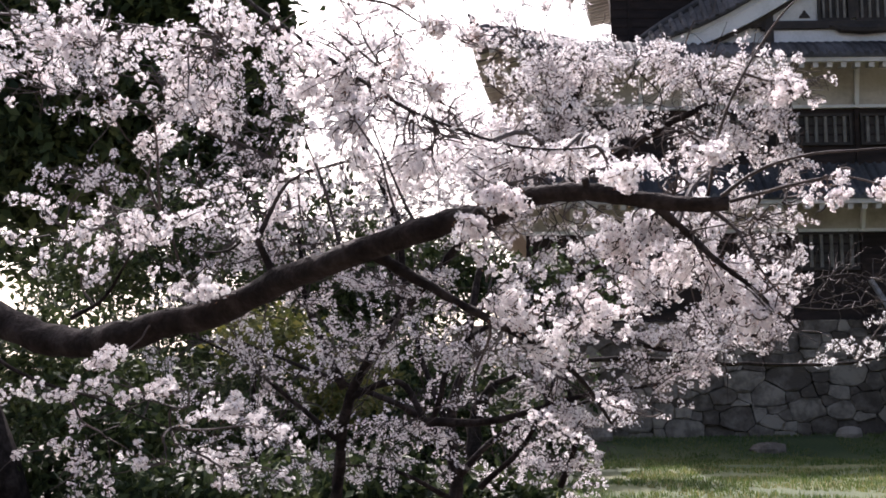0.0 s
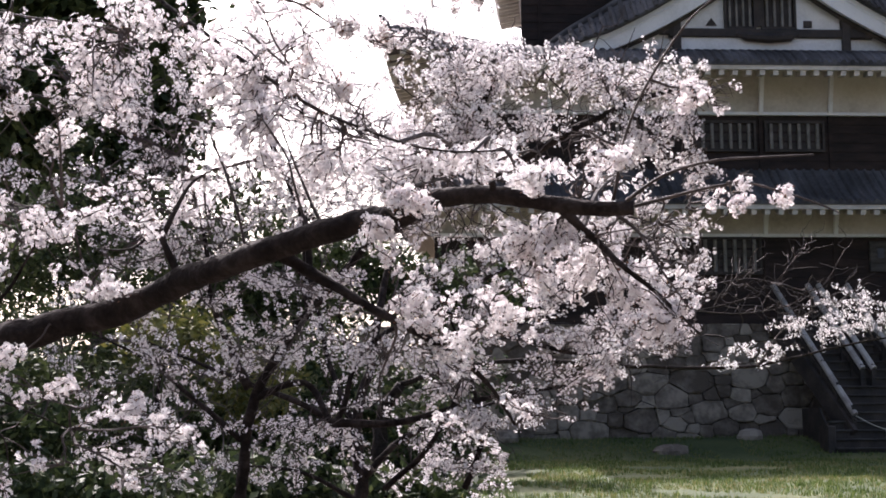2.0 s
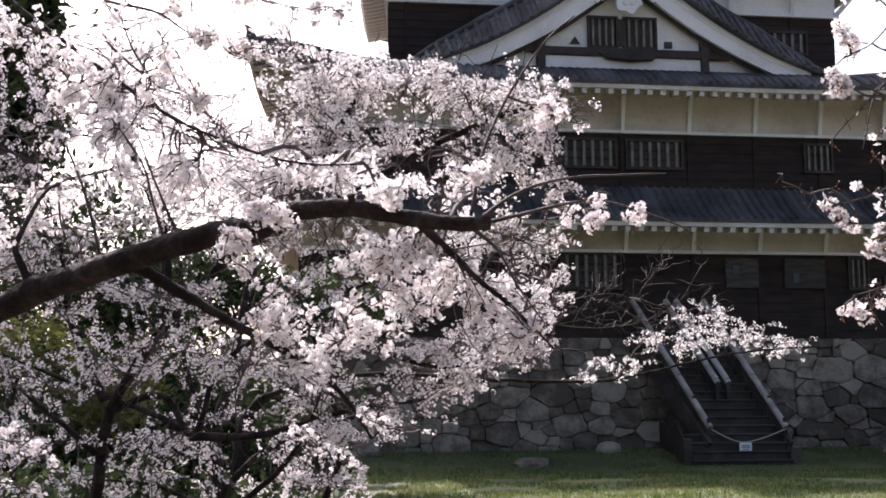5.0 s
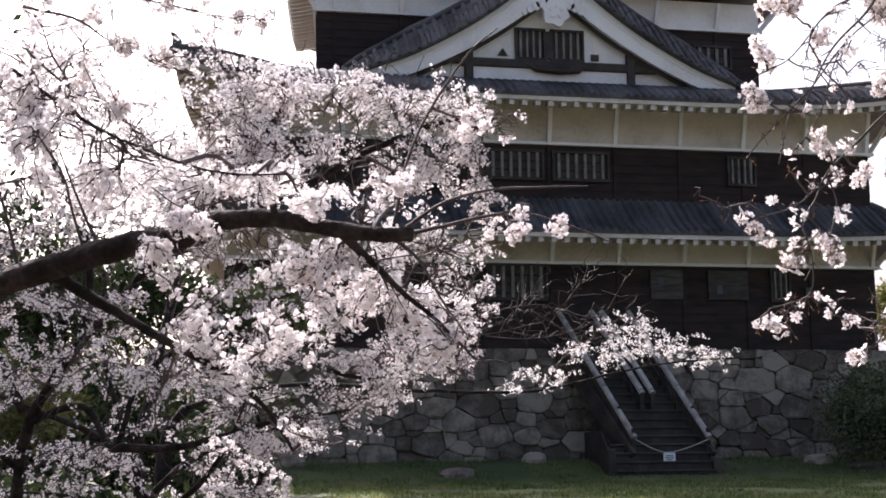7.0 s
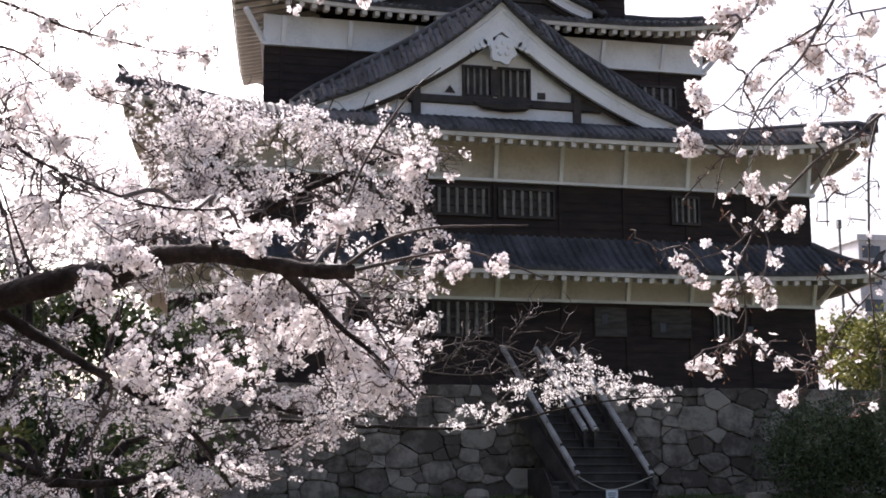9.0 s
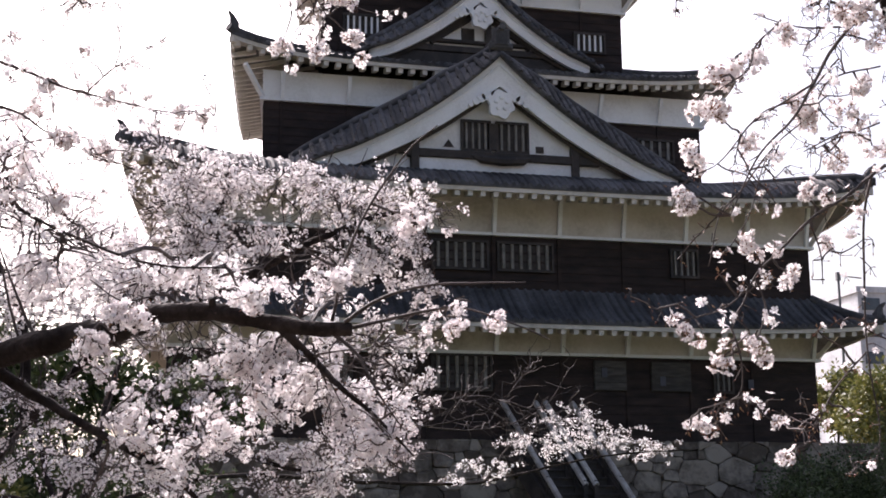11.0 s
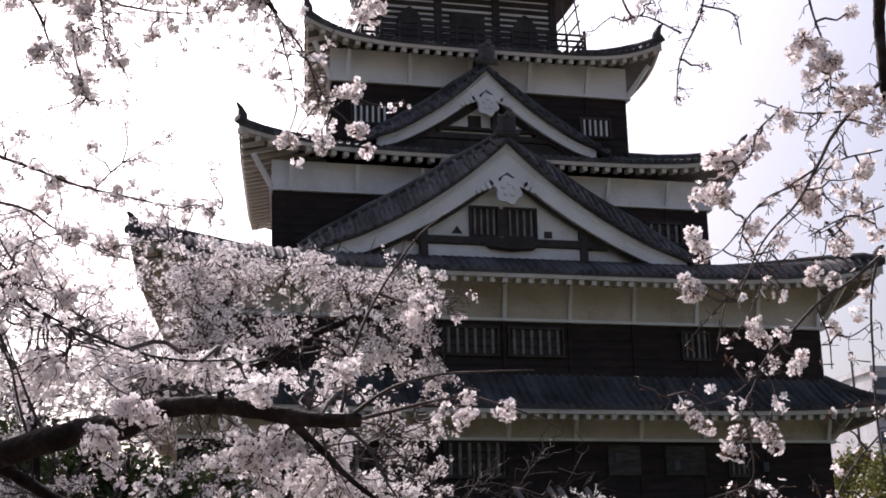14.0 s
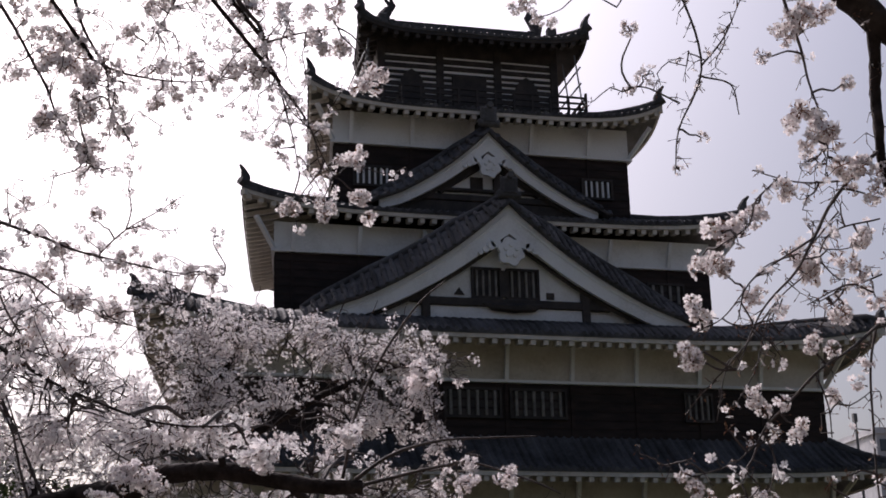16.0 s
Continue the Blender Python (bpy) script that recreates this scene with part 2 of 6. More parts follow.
def storey(h, y0, y1, z0, zb, z1, name, PLASTER=PLASTER):
    """Dark boarded wall below, plaster band above, with a ledge between and posts on the band."""
    w = part("wall", leaning(h, y0, y1, z0, zb), BOARD, keep, "dark boarded wall of the %s storey" % name)
    # upright and lapped boards
    z = z0
    k = 0
    while z < zb - 0.05:
        t = min(z + 0.30, zb - 0.02)
        bd = Build().add([(XC - h, y0 - 0.035, z), (XC + h, y0 - 0.035, z), (XC + h, y0 - 0.012, t), (XC - h, y0 - 0.012, t), (XC - h, y0, z), (XC + h, y0, z)],
               [(0, 1, 2, 3), (4, 5, 1, 0)])
        s = SKEW * (y1 - y0)
        bd.add([(XC - h - 0.035 + s, y1, z), (XC - h - 0.035, y0, z), (XC - h - 0.012, y0, t), (XC - h - 0.012 + s, y1, t), (XC - h + s, y1, z), (XC - h, y0, z)],
               [(0, 1, 2, 3), (4, 5, 1, 0)])
        part("board", bd, BOARD, w)
        z += 0.30
    for i in range(-6, 7):
        x = 13.18 + i * BAY
        if abs(x - XC) < h - 0.2:
            part("batten", Build().box(x - 0.06, x + 0.06, y0 - 0.07, y0 - 0.005, z0, zb - 0.02), BOARD, w)
    band = part("plaster_band", leaning(h + 0.05, y0 - 0.05, y1 + 0.05, zb, z1), PLASTER, keep, "weathered cream plaster band")
    part("ledge", leaning(h + 0.16, y0 - 0.16, y1 + 0.16, zb - 0.05, zb + 0.05), WHITE, band)
    for i in range(-6, 7):
        x = 13.18 + i * BAY
        if abs(x - XC) < h - 0.1:
            part("strut", Build().bar((x, y0 - 0.10, zb + 0.02), (x, y0 - 0.42, z1 - 0.15), 0.15, 0.13, (1, 0, 0)), WHITE, band)
    for s in (-1, 1):
        part("strut", Build().bar((XC + s * (h + 0.02), y0 - 0.05, zb + 0.02), (XC + s * (h + 0.75), y0 - 0.75, z1 - 0.08), 0.14, 0.14), PLASTER, band)
    return w


def skirt(H, Y0, Y1, ze, h, y0, y1, zt, lift, name, PLASTER=PLASTER, bow=1.25):
    """A hipped skirt roof from the eave rectangle up to the wall rectangle, with lifted corners."""
    roof = thing("roof", "grey tiled skirt roof with upturned corners over the %s storey" % name, "", at=(0, 0, 0))
    roof.parent = keep
    NU, NV = 48, 6

    def corner(u):
        return lift * abs(u) ** 5

    def at(side, u, v, up=0.0):
        prof = v ** bow
        z = ze + (zt - ze) * prof + corner(u) * (1 - v) ** 1.5 + up
        xo = H * (1 - v) + h * v
        if side == 0:
            return (XC + u * xo, Y0 + (y0 - Y0) * v, z)
        if side == 1:
            yb = Y1 + (y1 - Y1) * v
            return (XC + u * xo + SKEW * (yb - Y0) * (1 - u) / 2, yb, z)
        ya, yb = Y0 + (y0 - Y0) * v, Y1 + (y1 - Y1) * v
        sx = XC + (-1 if side == 2 else 1) * xo
        ym = (ya + yb) / 2 + u * (yb - ya) / 2
        return (sx + (SKEW * (ym - ya) if side == 2 else 0), ym, z)

    def sheet(b, up, sides=(0, 1, 2, 3)):
        for side in sides:
            vs = [at(side, -1 + 2 * i / NU, j / NV, up) for j in range(NV + 1) for i in range(NU + 1)]
            b.add(vs, [(j * (NU + 1) + i, j * (NU + 1) + i + 1, (j + 1) * (NU + 1) + i + 1, (j + 1) * (NU + 1) + i) for j in range(NV) for i in range(NU)])
        return b

    part("tile_bed", sheet(Build(), 0.14), TILE, roof, smooth=True)
    # underside in a darkened plaster that carries the shade below the eave
    part("soffit", sheet(Build(), -0.10), PLASTER if PLASTER == DARKWOOD else SHADED_PLASTER, roof, "plastered underside, greyed to stand for eave shade", smooth=True)
    # ribs of round tiles, with their round ends on the eave
    ribs, ends = Build(), Build()
    for side in (0, 2, 3):
        length = 2 * H if side == 0 else (Y1 - Y0)
        n = int(length / 0.29)
        for k in range(n + 1):
            s = -1 + 2 * (k + 0.5) / (n + 1)          # place along the eave
            e = abs(s) * length / 2
            inner = h if side == 0 else (y1 - y0) / 2
            outer = length / 2
            vmax = 1.0 if e <= inner else (outer - e) / max(1e-6, outer - inner)
            if vmax < 0.06:
                continue
            ring = []
            m = 5
            for j in range(m + 1):
                v = vmax * j / m
                half = (outer * (1 - v) + inner * v)
                u = s * outer / half
                p = Vector(at(side, max(-1, min(1, u)), v, 0.13))
                across = Vector((1, 0, 0)) if side == 0 else Vector((0, 1, 0))
                for a in range(5):
                    th = math.pi * a / 4
                    ring.append(p + across * (0.075 * math.cos(th)) + Vector((0, 0, 0.085 * math.sin(th))))
            ribs.add(ring, [(j * 5 + a, j * 5 + a + 1, j * 5 + a + 6, j * 5 + a + 5) for j in range(m) for a in range(4)])
            p = Vector(at(side, s, 0, 0.13))
            out = Vector((0, -1, 0)) if side == 0 else Vector((-1 if side == 2 else 1, 0, 0))
            ends.tube([p + out * 0.05, p - out * 0.1], [0.085, 0.085], 8)
    part("tiling", ribs, TILE, roof, kind="stuff", smooth=True)
    part("eave_tiling", ends, TILE, roof, kind="stuff")
    # eave boards: dark tile edge above, pale fascia below, rafter ends under it
    for side in (0, 2, 3):
        for nm, mat, a, b2, o in (("tile_edge", TILE, 0.02, 0.13, 0.03), ("fascia", PLASTER, -0.12, 0.02, 0.0)):
            fb = Build()
            vs = []
            out = (0, -1) if side == 0 else ((-1 if side == 2 else 1), 0)
            for i in range(NU + 1):
                x, y, z = at(side, -1 + 2 * i / NU, 0)
                for dz, do in ((a, o), (b2, o), (b2, o - 0.10), (a, o - 0.10)):
                    vs.append((x + out[0] * do, y + out[1] * do, z + dz))
            fb.add(vs, [(i * 4 + q, i * 4 + (q + 1) % 4, i * 4 + 4 + (q + 1) % 4, i * 4 + 4 + q) for i in range(NU) for q in range(4)])
            part(nm, fb, mat, roof)
    rf = Build().box(-0.085, 0.085, 0, 0.42, -0.09, 0.07).mesh("rafter", PLASTER)
    rl = Build().box(-0.075, 0.075, 0, (H - h) * 0.85, -0.09, 0.05).mesh("rafter", PLASTER)
    for side in (0, 2):
        length = 2 * H if side == 0 else (Y1 - Y0)
        n = int(length / 0.44)
        for k in range(n + 1):
            u = -1 + 2 * (k + 0.5) / (n + 1)
            p = Vector(at(side, u, 0, -0.20))
            ob = part("rafter", rf if side == 0 else rl, PLASTER, roof)
            rise = math.atan2((zt - ze) * 0.7, abs(y0 - Y0) + 0.3) * 0.5 if side == 0 else math.atan2((zt - ze) * 0.8, H - h)
            room = 1.0 if side == 0 else min(1.0, (1 - abs(u)) * (Y1 - Y0) / 2 / max(0.1, y0 - Y0))
            ob.matrix_basis = Matrix.Translation(p + (Vector((0, 0.04, 0)) if side == 0 else Vector((0.04, 0, 0)))) @ Euler((rise, 0, 0 if side == 0 else -math.pi / 2)).to_matrix().to_4x4() @ Matrix.Diagonal((1, room, 1, 1))
    # hip ridges with a raised end ornament
    for s in (-1, 1):
        hp = [Vector(at(0, s, v, 0.2)) for v in (0, 0.1, 0.25, 0.5, 0.75, 1.0)]
        out = (hp[0] - hp[1]).normalized()
        hp = [hp[0] + out * 0.12 + Vector((0, 0, 0.04)), *hp]
        hip = part("hip_ridge", Build().tube(hp, [0.15] * 3 + [0.14] * 4, 8), TILE, roof)
        e = hp[0] - out * 0.25
        orn = Build()
        orn.tube([e + Vector((0, 0, 0.0)), e + Vector((0, 0, 0.22)), e + out * 0.10 + Vector((0, 0, 0.42)), e + out * 0.26 + Vector((0, 0, 0.55))], [0.19, 0.16, 0.09, 0.04], 7)
        orn.box(e.x - 0.16, e.x + 0.16, e.y - 0.12, e.y + 0.12, e.z - 0.1, e.z + 0.2, 0.05)
        part("ridge_end_tile", orn, TILE, hip)
        hb = [Vector(at(1, s, v, 0.2)) for v in (0, 0.25, 0.5, 1.0)]
        part("hip_ridge", Build().tube(hb, [0.15] * 4, 8), TILE, roof)
        dz = Vector(at(0, s, 0, -0.16))
        part("hip_rafter", Build().bar(dz, Vector(at(0, s, 0.95, -0.35)), 0.2, 0.2), PLASTER, roof)
    return roof


def lattice(x0, x1, y, z0, z1, bars, wallparent, slat=None):
    """A barred window: dark recess, frame and pale upright bars."""
    w = part("window", Build().box(x0, x1, y - 0.03, y + 0.02, z0, z1), DARKWOOD, wallparent, "dark window behind pale upright bars")
    fr = Build()
    fr.box(x0 - 0.08, x1 + 0.08, y - 0.13, y - 0.03, z1, z1 + 0.09)
    fr.box(x0 - 0.08, x1 + 0.08, y - 0.13, y - 0.03, z0 - 0.09, z0)
    fr.box(x0 - 0.08, x0, y - 0.13, y - 0.03, z0, z1)
    fr.box(x1, x1 + 0.08, y - 0.13, y - 0.03, z0, z1)
    part("window_frame", fr, DARKWOOD, w)
    bw = (x1 - x0) / bars
    for i in range(bars):
        x = x0 + bw * (i + 0.5)
        part("bar", Build().box(x - bw * 0.17, x + bw * 0.17, y - 0.115, y - 0.04, z0, z1, 0.015), slat or BARWOOD, w)


YB = 60.0
w1 = storey(11.17, D, YB, 4.27, 7.13, 8.3, "first")
w2 = storey(11.17, D, YB, 9.0, 11.14, 12.7, "second")
w3 = storey(8.05, 48.85, 58.2, 12.9, 15.95, 17.0, "third", WHITE)
w4 = storey(5.73, 50.37, 56.8, 17.6, 20.75, 22.0, "fourth", WHITE)
skirt(12.89, D - 1.72, YB + 1.72, 7.86, 11.17, D, YB, 9.16, 0.32, "first")
skirt(12.89, D - 1.72, YB + 1.72, 12.32, 8.05, 48.85, 58.2, 13.5, 0.75, "second", bow=0.55)
skirt(9.31, 47.85, 59.2, 17.21, 5.73, 50.37, 56.8, 18.25, 0.62, "third")
skirt(6.85, 49.2, 58.0, 21.87, 4.2, 51.3, 55.6, 22.75, 0.80, "fourth")
for x0, x1, n in ((11.10, 12.92, 6), (13.36, 15.20, 6), (19.6, 20.5, 4), (8.0, 9.8, 6)):
    lattice(x0, x1, D, 9.97, 10.82, n, w2)
for x0, x1, n in ((11.05, 12.97, 6), (6.4, 8.3, 6)):
    lattice(x0, x1, D, 5.95, 7.0, n, w1)
for x0, x1, n in ((19.3, 20.6, 4),):
    lattice(x0, x1, 48.85, 14.6, 15.3, n, w3)
for x0, x1, n in ((8.72, 10.03, 6), (17.55, 18.66, 5)):
    lattice(x0, x1, 50.37, 19.15, 19.8, n, w4, WHITE)

for x0, x1, z0, z1 in ((16.6, 17.75, 5.95, 6.95), (18.65, 20.1, 5.95, 6.95)):
    sh = part("shutter", Build().box(x0, x1, D - 0.10, D - 0.02, z0, z1), SHUTTER, w1, "greyed plank shutter")
    for k in range(4):
        part("plank", Build().box(x0 + 0.02, x1 - 0.02, D - 0.13, D - 0.10, z0 + (z1 - z0) * k / 4 + 0.02, z0 + (z1 - z0) * (k + 1) / 4 - 0.02), SHUTTER, sh)
for x, z in ((16.95, 6.55), (19.05, 6.3), (22.3, 6.25)):
    part("shot_hole", Build().box(x - 0.10, x + 0.10, D - 0.15, D - 0.135 + 0.02, z - 0.16, z + 0.16), INK, w1)
lattice(21.0, 21.6, D, 6.0, 6.95, 3, w1)


def gable(y, xc, apex, half, zend, sag, depth, wide, window, VERGE):
    """A dormer gable: curved white bargeboards under a tiled roof, plaster wall, timber frame, pendant ornament."""
    gb = thing("gable", "white plastered dormer gable with curved bargeboards and tiled ridge", "")
    gb.parent = keep

    def line(u, off=0.0):
        s = abs(u)
        return zend + (apex - zend) * (1 - s) - sag * math.sin(math.pi * min(1, s) ** 0.85) + 0.12 * max(0, s - 0.8) * 5 + off

    N = 28
    us = [-1.0 + 2 * i / N for i in range(N + 1)]
    wl = Build()
    wall_in = wide * 1.0
    vs = [(xc + u * half * 0.96, y + 0.5, line(u, -wall_in * 0.7)) for u in us] + [(xc + u * half * 0.96, y + 0.5, min(zend - 0.3, line(u, -wall_in * 0.7) - 0.01)) for u in us]
    wl.add(vs, [(i, i + 1, N + 2 + i, N + 1 + i) for i in range(N)])
    part("gable_wall", wl, WHITE, gb)
    for s in (-1, 1):
        bb = Build()
        vs = []
        M = 16
        for i in range(M + 1):
            u = s * i / M
            wdt = wide * (1.45 - 0.75 * (i / M) ** 0.6)
            x = xc + u * half
            vs += [(x, y, line(u)), (x, y, line(u) - wdt), (x, y + 0.16, line(u) - wdt), (x, y + 0.16, line(u))]
        bb.add(vs, [(i * 4 + q, i * 4 + (q + 1) % 4, i * 4 + 4 + (q + 1) % 4, i * 4 + 4 + q) for i in range(M) for q in range(4)] + [(0, 1, 2, 3), (M * 4 + 3, M * 4 + 2, M * 4 + 1, M * 4)])
        part("bargeboard", bb, WHITE, gb)
        # raised moulding along the upper part of the board
        mould = [(xc + s * half * i / M, y - 0.012, line(i / M) - wide * 0.30 * (1.45 - 0.75 * (i / M) ** 0.6)) for i in range(M + 1)]
        part("moulding", Build().tube(mould, [0.045] * (M + 1), 4), WHITE, gb)
        # inner dark rim under the board
        ib = Build()
        pts = [(xc + s * half * i / 14, y + 0.28, line(i / 14) - wide * (1.45 - 0.75 * (i / 14) ** 0.6) - 0.05) for i in range(15)]
        ib.tube(pts, [0.085] * 15, 4)
        part("inner_board", ib, DARKWOOD, gb)
        # roof plane of tiles, behind the rim
        back, high = VERGE

        def rise(u):
            return high * min(1.0, 0.55 + 1.6 * abs(u)) * (1 - 0.45 * max(0, abs(u) - 0.75) / 0.35)

        rb = Build()
        vs = []
        for j in range(9):
            yy = y + back + (depth - back) * j / 8
            for i in range(M + 1):
                u = s * i / M * 1.10
                vs.append((xc + u * half, yy, line(u, rise(u) - 0.12)))
        rb.add(vs, [(j * (M + 1) + i, j * (M + 1) + i + 1, (j + 1) * (M + 1) + i + 1, (j + 1) * (M + 1) + i) for j in range(8) for i in range(M)])
        # sloping verge bed, and its underside
        vs = []
        for i in range(M + 1):
            u = s * i / M * 1.10
            vs += [(xc + u * half, y + back, line(u, rise(u))), (xc + u * half, y - 0.16, line(u, 0.13)), (xc + u * half, y - 0.20, line(u, 0.0)), (xc + u * half, y + 0.1, line(u, 0.0))]
        rb.add(vs, [(i * 4 + q, i * 4 + q + 1, i * 4 + 5 + q, i * 4 + 4 + q) for i in range(M) for q in range(3)])
        part("gable_roof", rb, TILE, gb)
        # rolled rims: one along the foot of the band, a thick one along its head
        for yy, off, rad in ((y - 0.18, 0.06, 0.075), (y + back, 0.02, 0.13)):
            pts = [(xc + s * half * 1.1 * i / M, yy, line(s * 1.1 * i / M, off + (rise(s * 1.1 * i / M) if yy > y else 0))) for i in range(M + 1)]
            part("verge_tile", Build().tube(pts, [rad] * (M + 1), 8), TILE, gb, smooth=True)
        cr = Build()
        n = int(half / 0.30)
        for i in range(1, n + 1):
            u = s * 1.1 * i / n
            x, r = xc + u * half, rise(u)
            cr.tube([(x, y - 0.25, line(u, 0.05)), (x, y - 0.10, line(u, 0.22)), (x, y + back * 0.45, line(u, 0.10 + r * 0.56)), (x, y + back * 0.95, line(u, 0.04 + r * 0.95))], [0.085, 0.095, 0.09, 0.085], 7)
            # a lap half way up each course
            cr.tube([(x, y + back * 0.28, line(u, 0.10 + r * 0.37)), (x, y + back * 0.45, line(u, 0.11 + r * 0.56))], [0.115, 0.112], 7)
        part("verge_tiling", cr, TILE, gb, kind="stuff")
        rr = Build()
        for j in range(1, int((depth - back) / 0.3)):
            yy = y + back + 0.1 + j * 0.3
            rr.tube([(xc + s * half * 1.1 * i / 10, yy, line(s * 1.1 * i / 10, rise(1.1 * i / 10) - 0.10)) for i in range(11)], [0.07] * 11, 5)
        part("tiling", rr, TILE, gb, kind="stuff")
    rd = part("ridge", Build().box(xc - 0.16, xc + 0.16, y - 0.12, y + depth, apex + 0.35, apex + 0.75, 0.05), TILE, gb)
    oni = Build()
    oni.box(xc - 0.30, xc + 0.30, y - 0.34, y - 0.10, apex + 0.22, apex + 0.92, 0.10)
    oni.box(xc - 0.42, xc + 0.42, y - 0.30, y - 0.14, apex + 0.15, apex + 0.42, 0.08)
    oni.tube([(xc, y - 0.5, apex + 0.92), (xc, y + 0.2, apex + 0.96)], [0.12, 0.12], 8)
    part("ridge_end_tile", oni, TILE, rd)
    # pendant: scalloped disc with side scrolls, hung at the apex
    pz = window["z"]
    r = window["pendant"]
    pend = Build()
    ring = []
    for k in range(40):
        a = 2 * math.pi * k / 40
        q = r * (1 + 0.10 * math.cos(6 * a + math.pi / 2)) * (1.0 if math.sin(a) > -0.3 else 1.1)
        ring.append((q * math.cos(a) * 0.92, q * math.sin(a)))
    pend.add([(xc + a, y - 0.14, pz + b) for a, b in ring] + [(xc + a * 1.05, y - 0.02, pz + b * 1.05) for a, b in ring],
             [tuple(range(40))[::-1]] + [(k, (k + 1) % 40, 40 + (k + 1) % 40, 40 + k) for k in range(40)])
    pd = part("pendant", pend, WHITE, gb, "scalloped white pendant ornament")
    for s in (-1, 1):
        sc = Build()
        for q, (dx, dz, rr2) in enumerate(((1.1, 0.35, 0.30), (1.5, 0.12, 0.26), (1.9, -0.15, 0.20), (2.3, -0.42, 0.14))):
            cx, cz = xc + s * dx * r, pz + dz * r + 0.1
            n = 10
            pr = [(cx + rr2 * r * 1.3 * math.cos(2 * math.pi * k / n), cz + rr2 * r * 1.3 * math.sin(2 * math.pi * k / n)) for k in range(n)]
            sc.add([(a, y - 0.10, b) for a, b in pr] + [(a, y, b) for a, b in pr], [tuple(range(n))[::-1]] + [(k, (k + 1) % n, n + (k + 1) % n, n + k) for k in range(n)])
        part("scroll", sc, WHITE, pd)
    for k in range(5):
        a = math.pi / 2 + 2 * math.pi * k / 5
        part("boss", Build().tube([(xc + 0.45 * r * math.cos(a), y - 0.13, pz + 0.45 * r * math.sin(a)), (xc + 0.45 * r * math.cos(a), y - 0.19, pz + 0.45 * r * math.sin(a))], [0.2 * r, 0.14 * r], 8), WHITE, pd)
    return gb, line


# lower gable: frame of timbers, barred window, shot-holes
g2, line2 = gable(46.45, 13.36, 17.27, 6.38, 13.12, 0.46, 5.0, 0.74, {"pendant": 0.46, "z": 15.55}, (0.80, 1.05))
yw = 46.95
part("beam", Build().box(10.2, 17.0, yw - 0.22, yw - 0.02, 13.66, 13.95, 0.03), DARKWOOD, g2)
sw = Build()
sw.tube([(12.4, yw - 0.24, 13.78), (12.75, yw - 0.24, 13.66), (13.5, yw - 0.24, 13.62), (14.2, yw - 0.24, 13.66), (14.5, yw - 0.24, 13.78)], [0.04, 0.15, 0.17, 0.15, 0.04], 8)
part("carved_block", sw, DARKWOOD, g2)
for x in (10.45, 16.1):
    part("post", Build().box(x - 0.14, x + 0.14, yw - 0.24, yw - 0.02, 13.2, 14.3, 0.02), DARKWOOD, g2)
for x in (10.2, 16.45):
    part("post", Build().box(x - 0.3, x + 0.3, yw - 0.2, yw - 0.02, 13.75, 14.15, 0.02), DARKWOOD, g2)
lattice(12.15, 13.05, yw, 14.05, 14.98, 4, g2)
lattice(13.38, 14.40, yw, 14.05, 14.98, 4, g2)
part("shutter_post", Build().box(13.05, 13.38, yw - 0.12, yw - 0.02, 14.05, 14.98), DARKWOOD, g2)
part("shot_hole", Build().box(14.74, 15.02, yw - 0.04, yw - 0.01, 14.05, 14.28), DARKWOOD, g2)
th = Build()
th.add([(11.45, yw - 0.03, 14.08), (11.85, yw - 0.03, 14.08), (11.65, yw - 0.03, 14.36)], [(0, 1, 2)])
part("shot_hole", th, DARKWOOD, g2)
part("sill", Build().box(10.6, 16.0, yw - 0.12, yw, 13.2, 13.66), WHITE, g2)

# upper gable
g4, line4 = gable(49.0, 13.47, 20.98, 4.12, 17.98, 0.30, 3.0, 0.52, {"pendant": 0.40, "z": 19.62}, (0.45, 0.62))
yw4 = 49.5
part("beam", Build().box(10.9, 16.1, yw4 - 0.2, yw4 - 0.02, 18.35, 18.6, 0.03), DARKWOOD, g4)
part("beam", Build().box(10.2, 16.8, yw4 - 0.16, yw4 - 0.02, 17.9, 18.33, 0.02), DARKWOOD, g4)
part("beam", Build().box(11.6, 15.4, yw4 - 0.2, yw4 - 0.02, 18.72, 18.85, 0.03), DARKWOOD, g4)
for s in (-1, 1):
    part("brace", Build().bar((13.55 + s * 0.35, yw4 - 0.1, 19.75), (13.55 + s * 1.9, yw4 - 0.1, 18.7), 0.16, 0.22), DARKWOOD, g4)
part("king_post", Build().box(13.72, 13.95, yw4 - 0.22, yw4 - 0.02, 18.6, 19.9), DARKWOOD, g4)
fr = Build()
for x0, x1, z0, z1 in ((12.86, 13.34, 19.28, 19.34), (12.86, 13.34, 18.88, 18.94), (12.86, 12.92, 18.94, 19.28), (13.28, 13.34, 18.94, 19.28)):
    fr.box(x0, x1, yw4 - 0.06, yw4, z0, z1)
hl = part("window", Build().box(12.92, 13.28, yw4 - 0.03, yw4 - 0.01, 18.94, 19.28), DARKWOOD, g4)
part("window_frame", fr, DARKWOOD, hl)

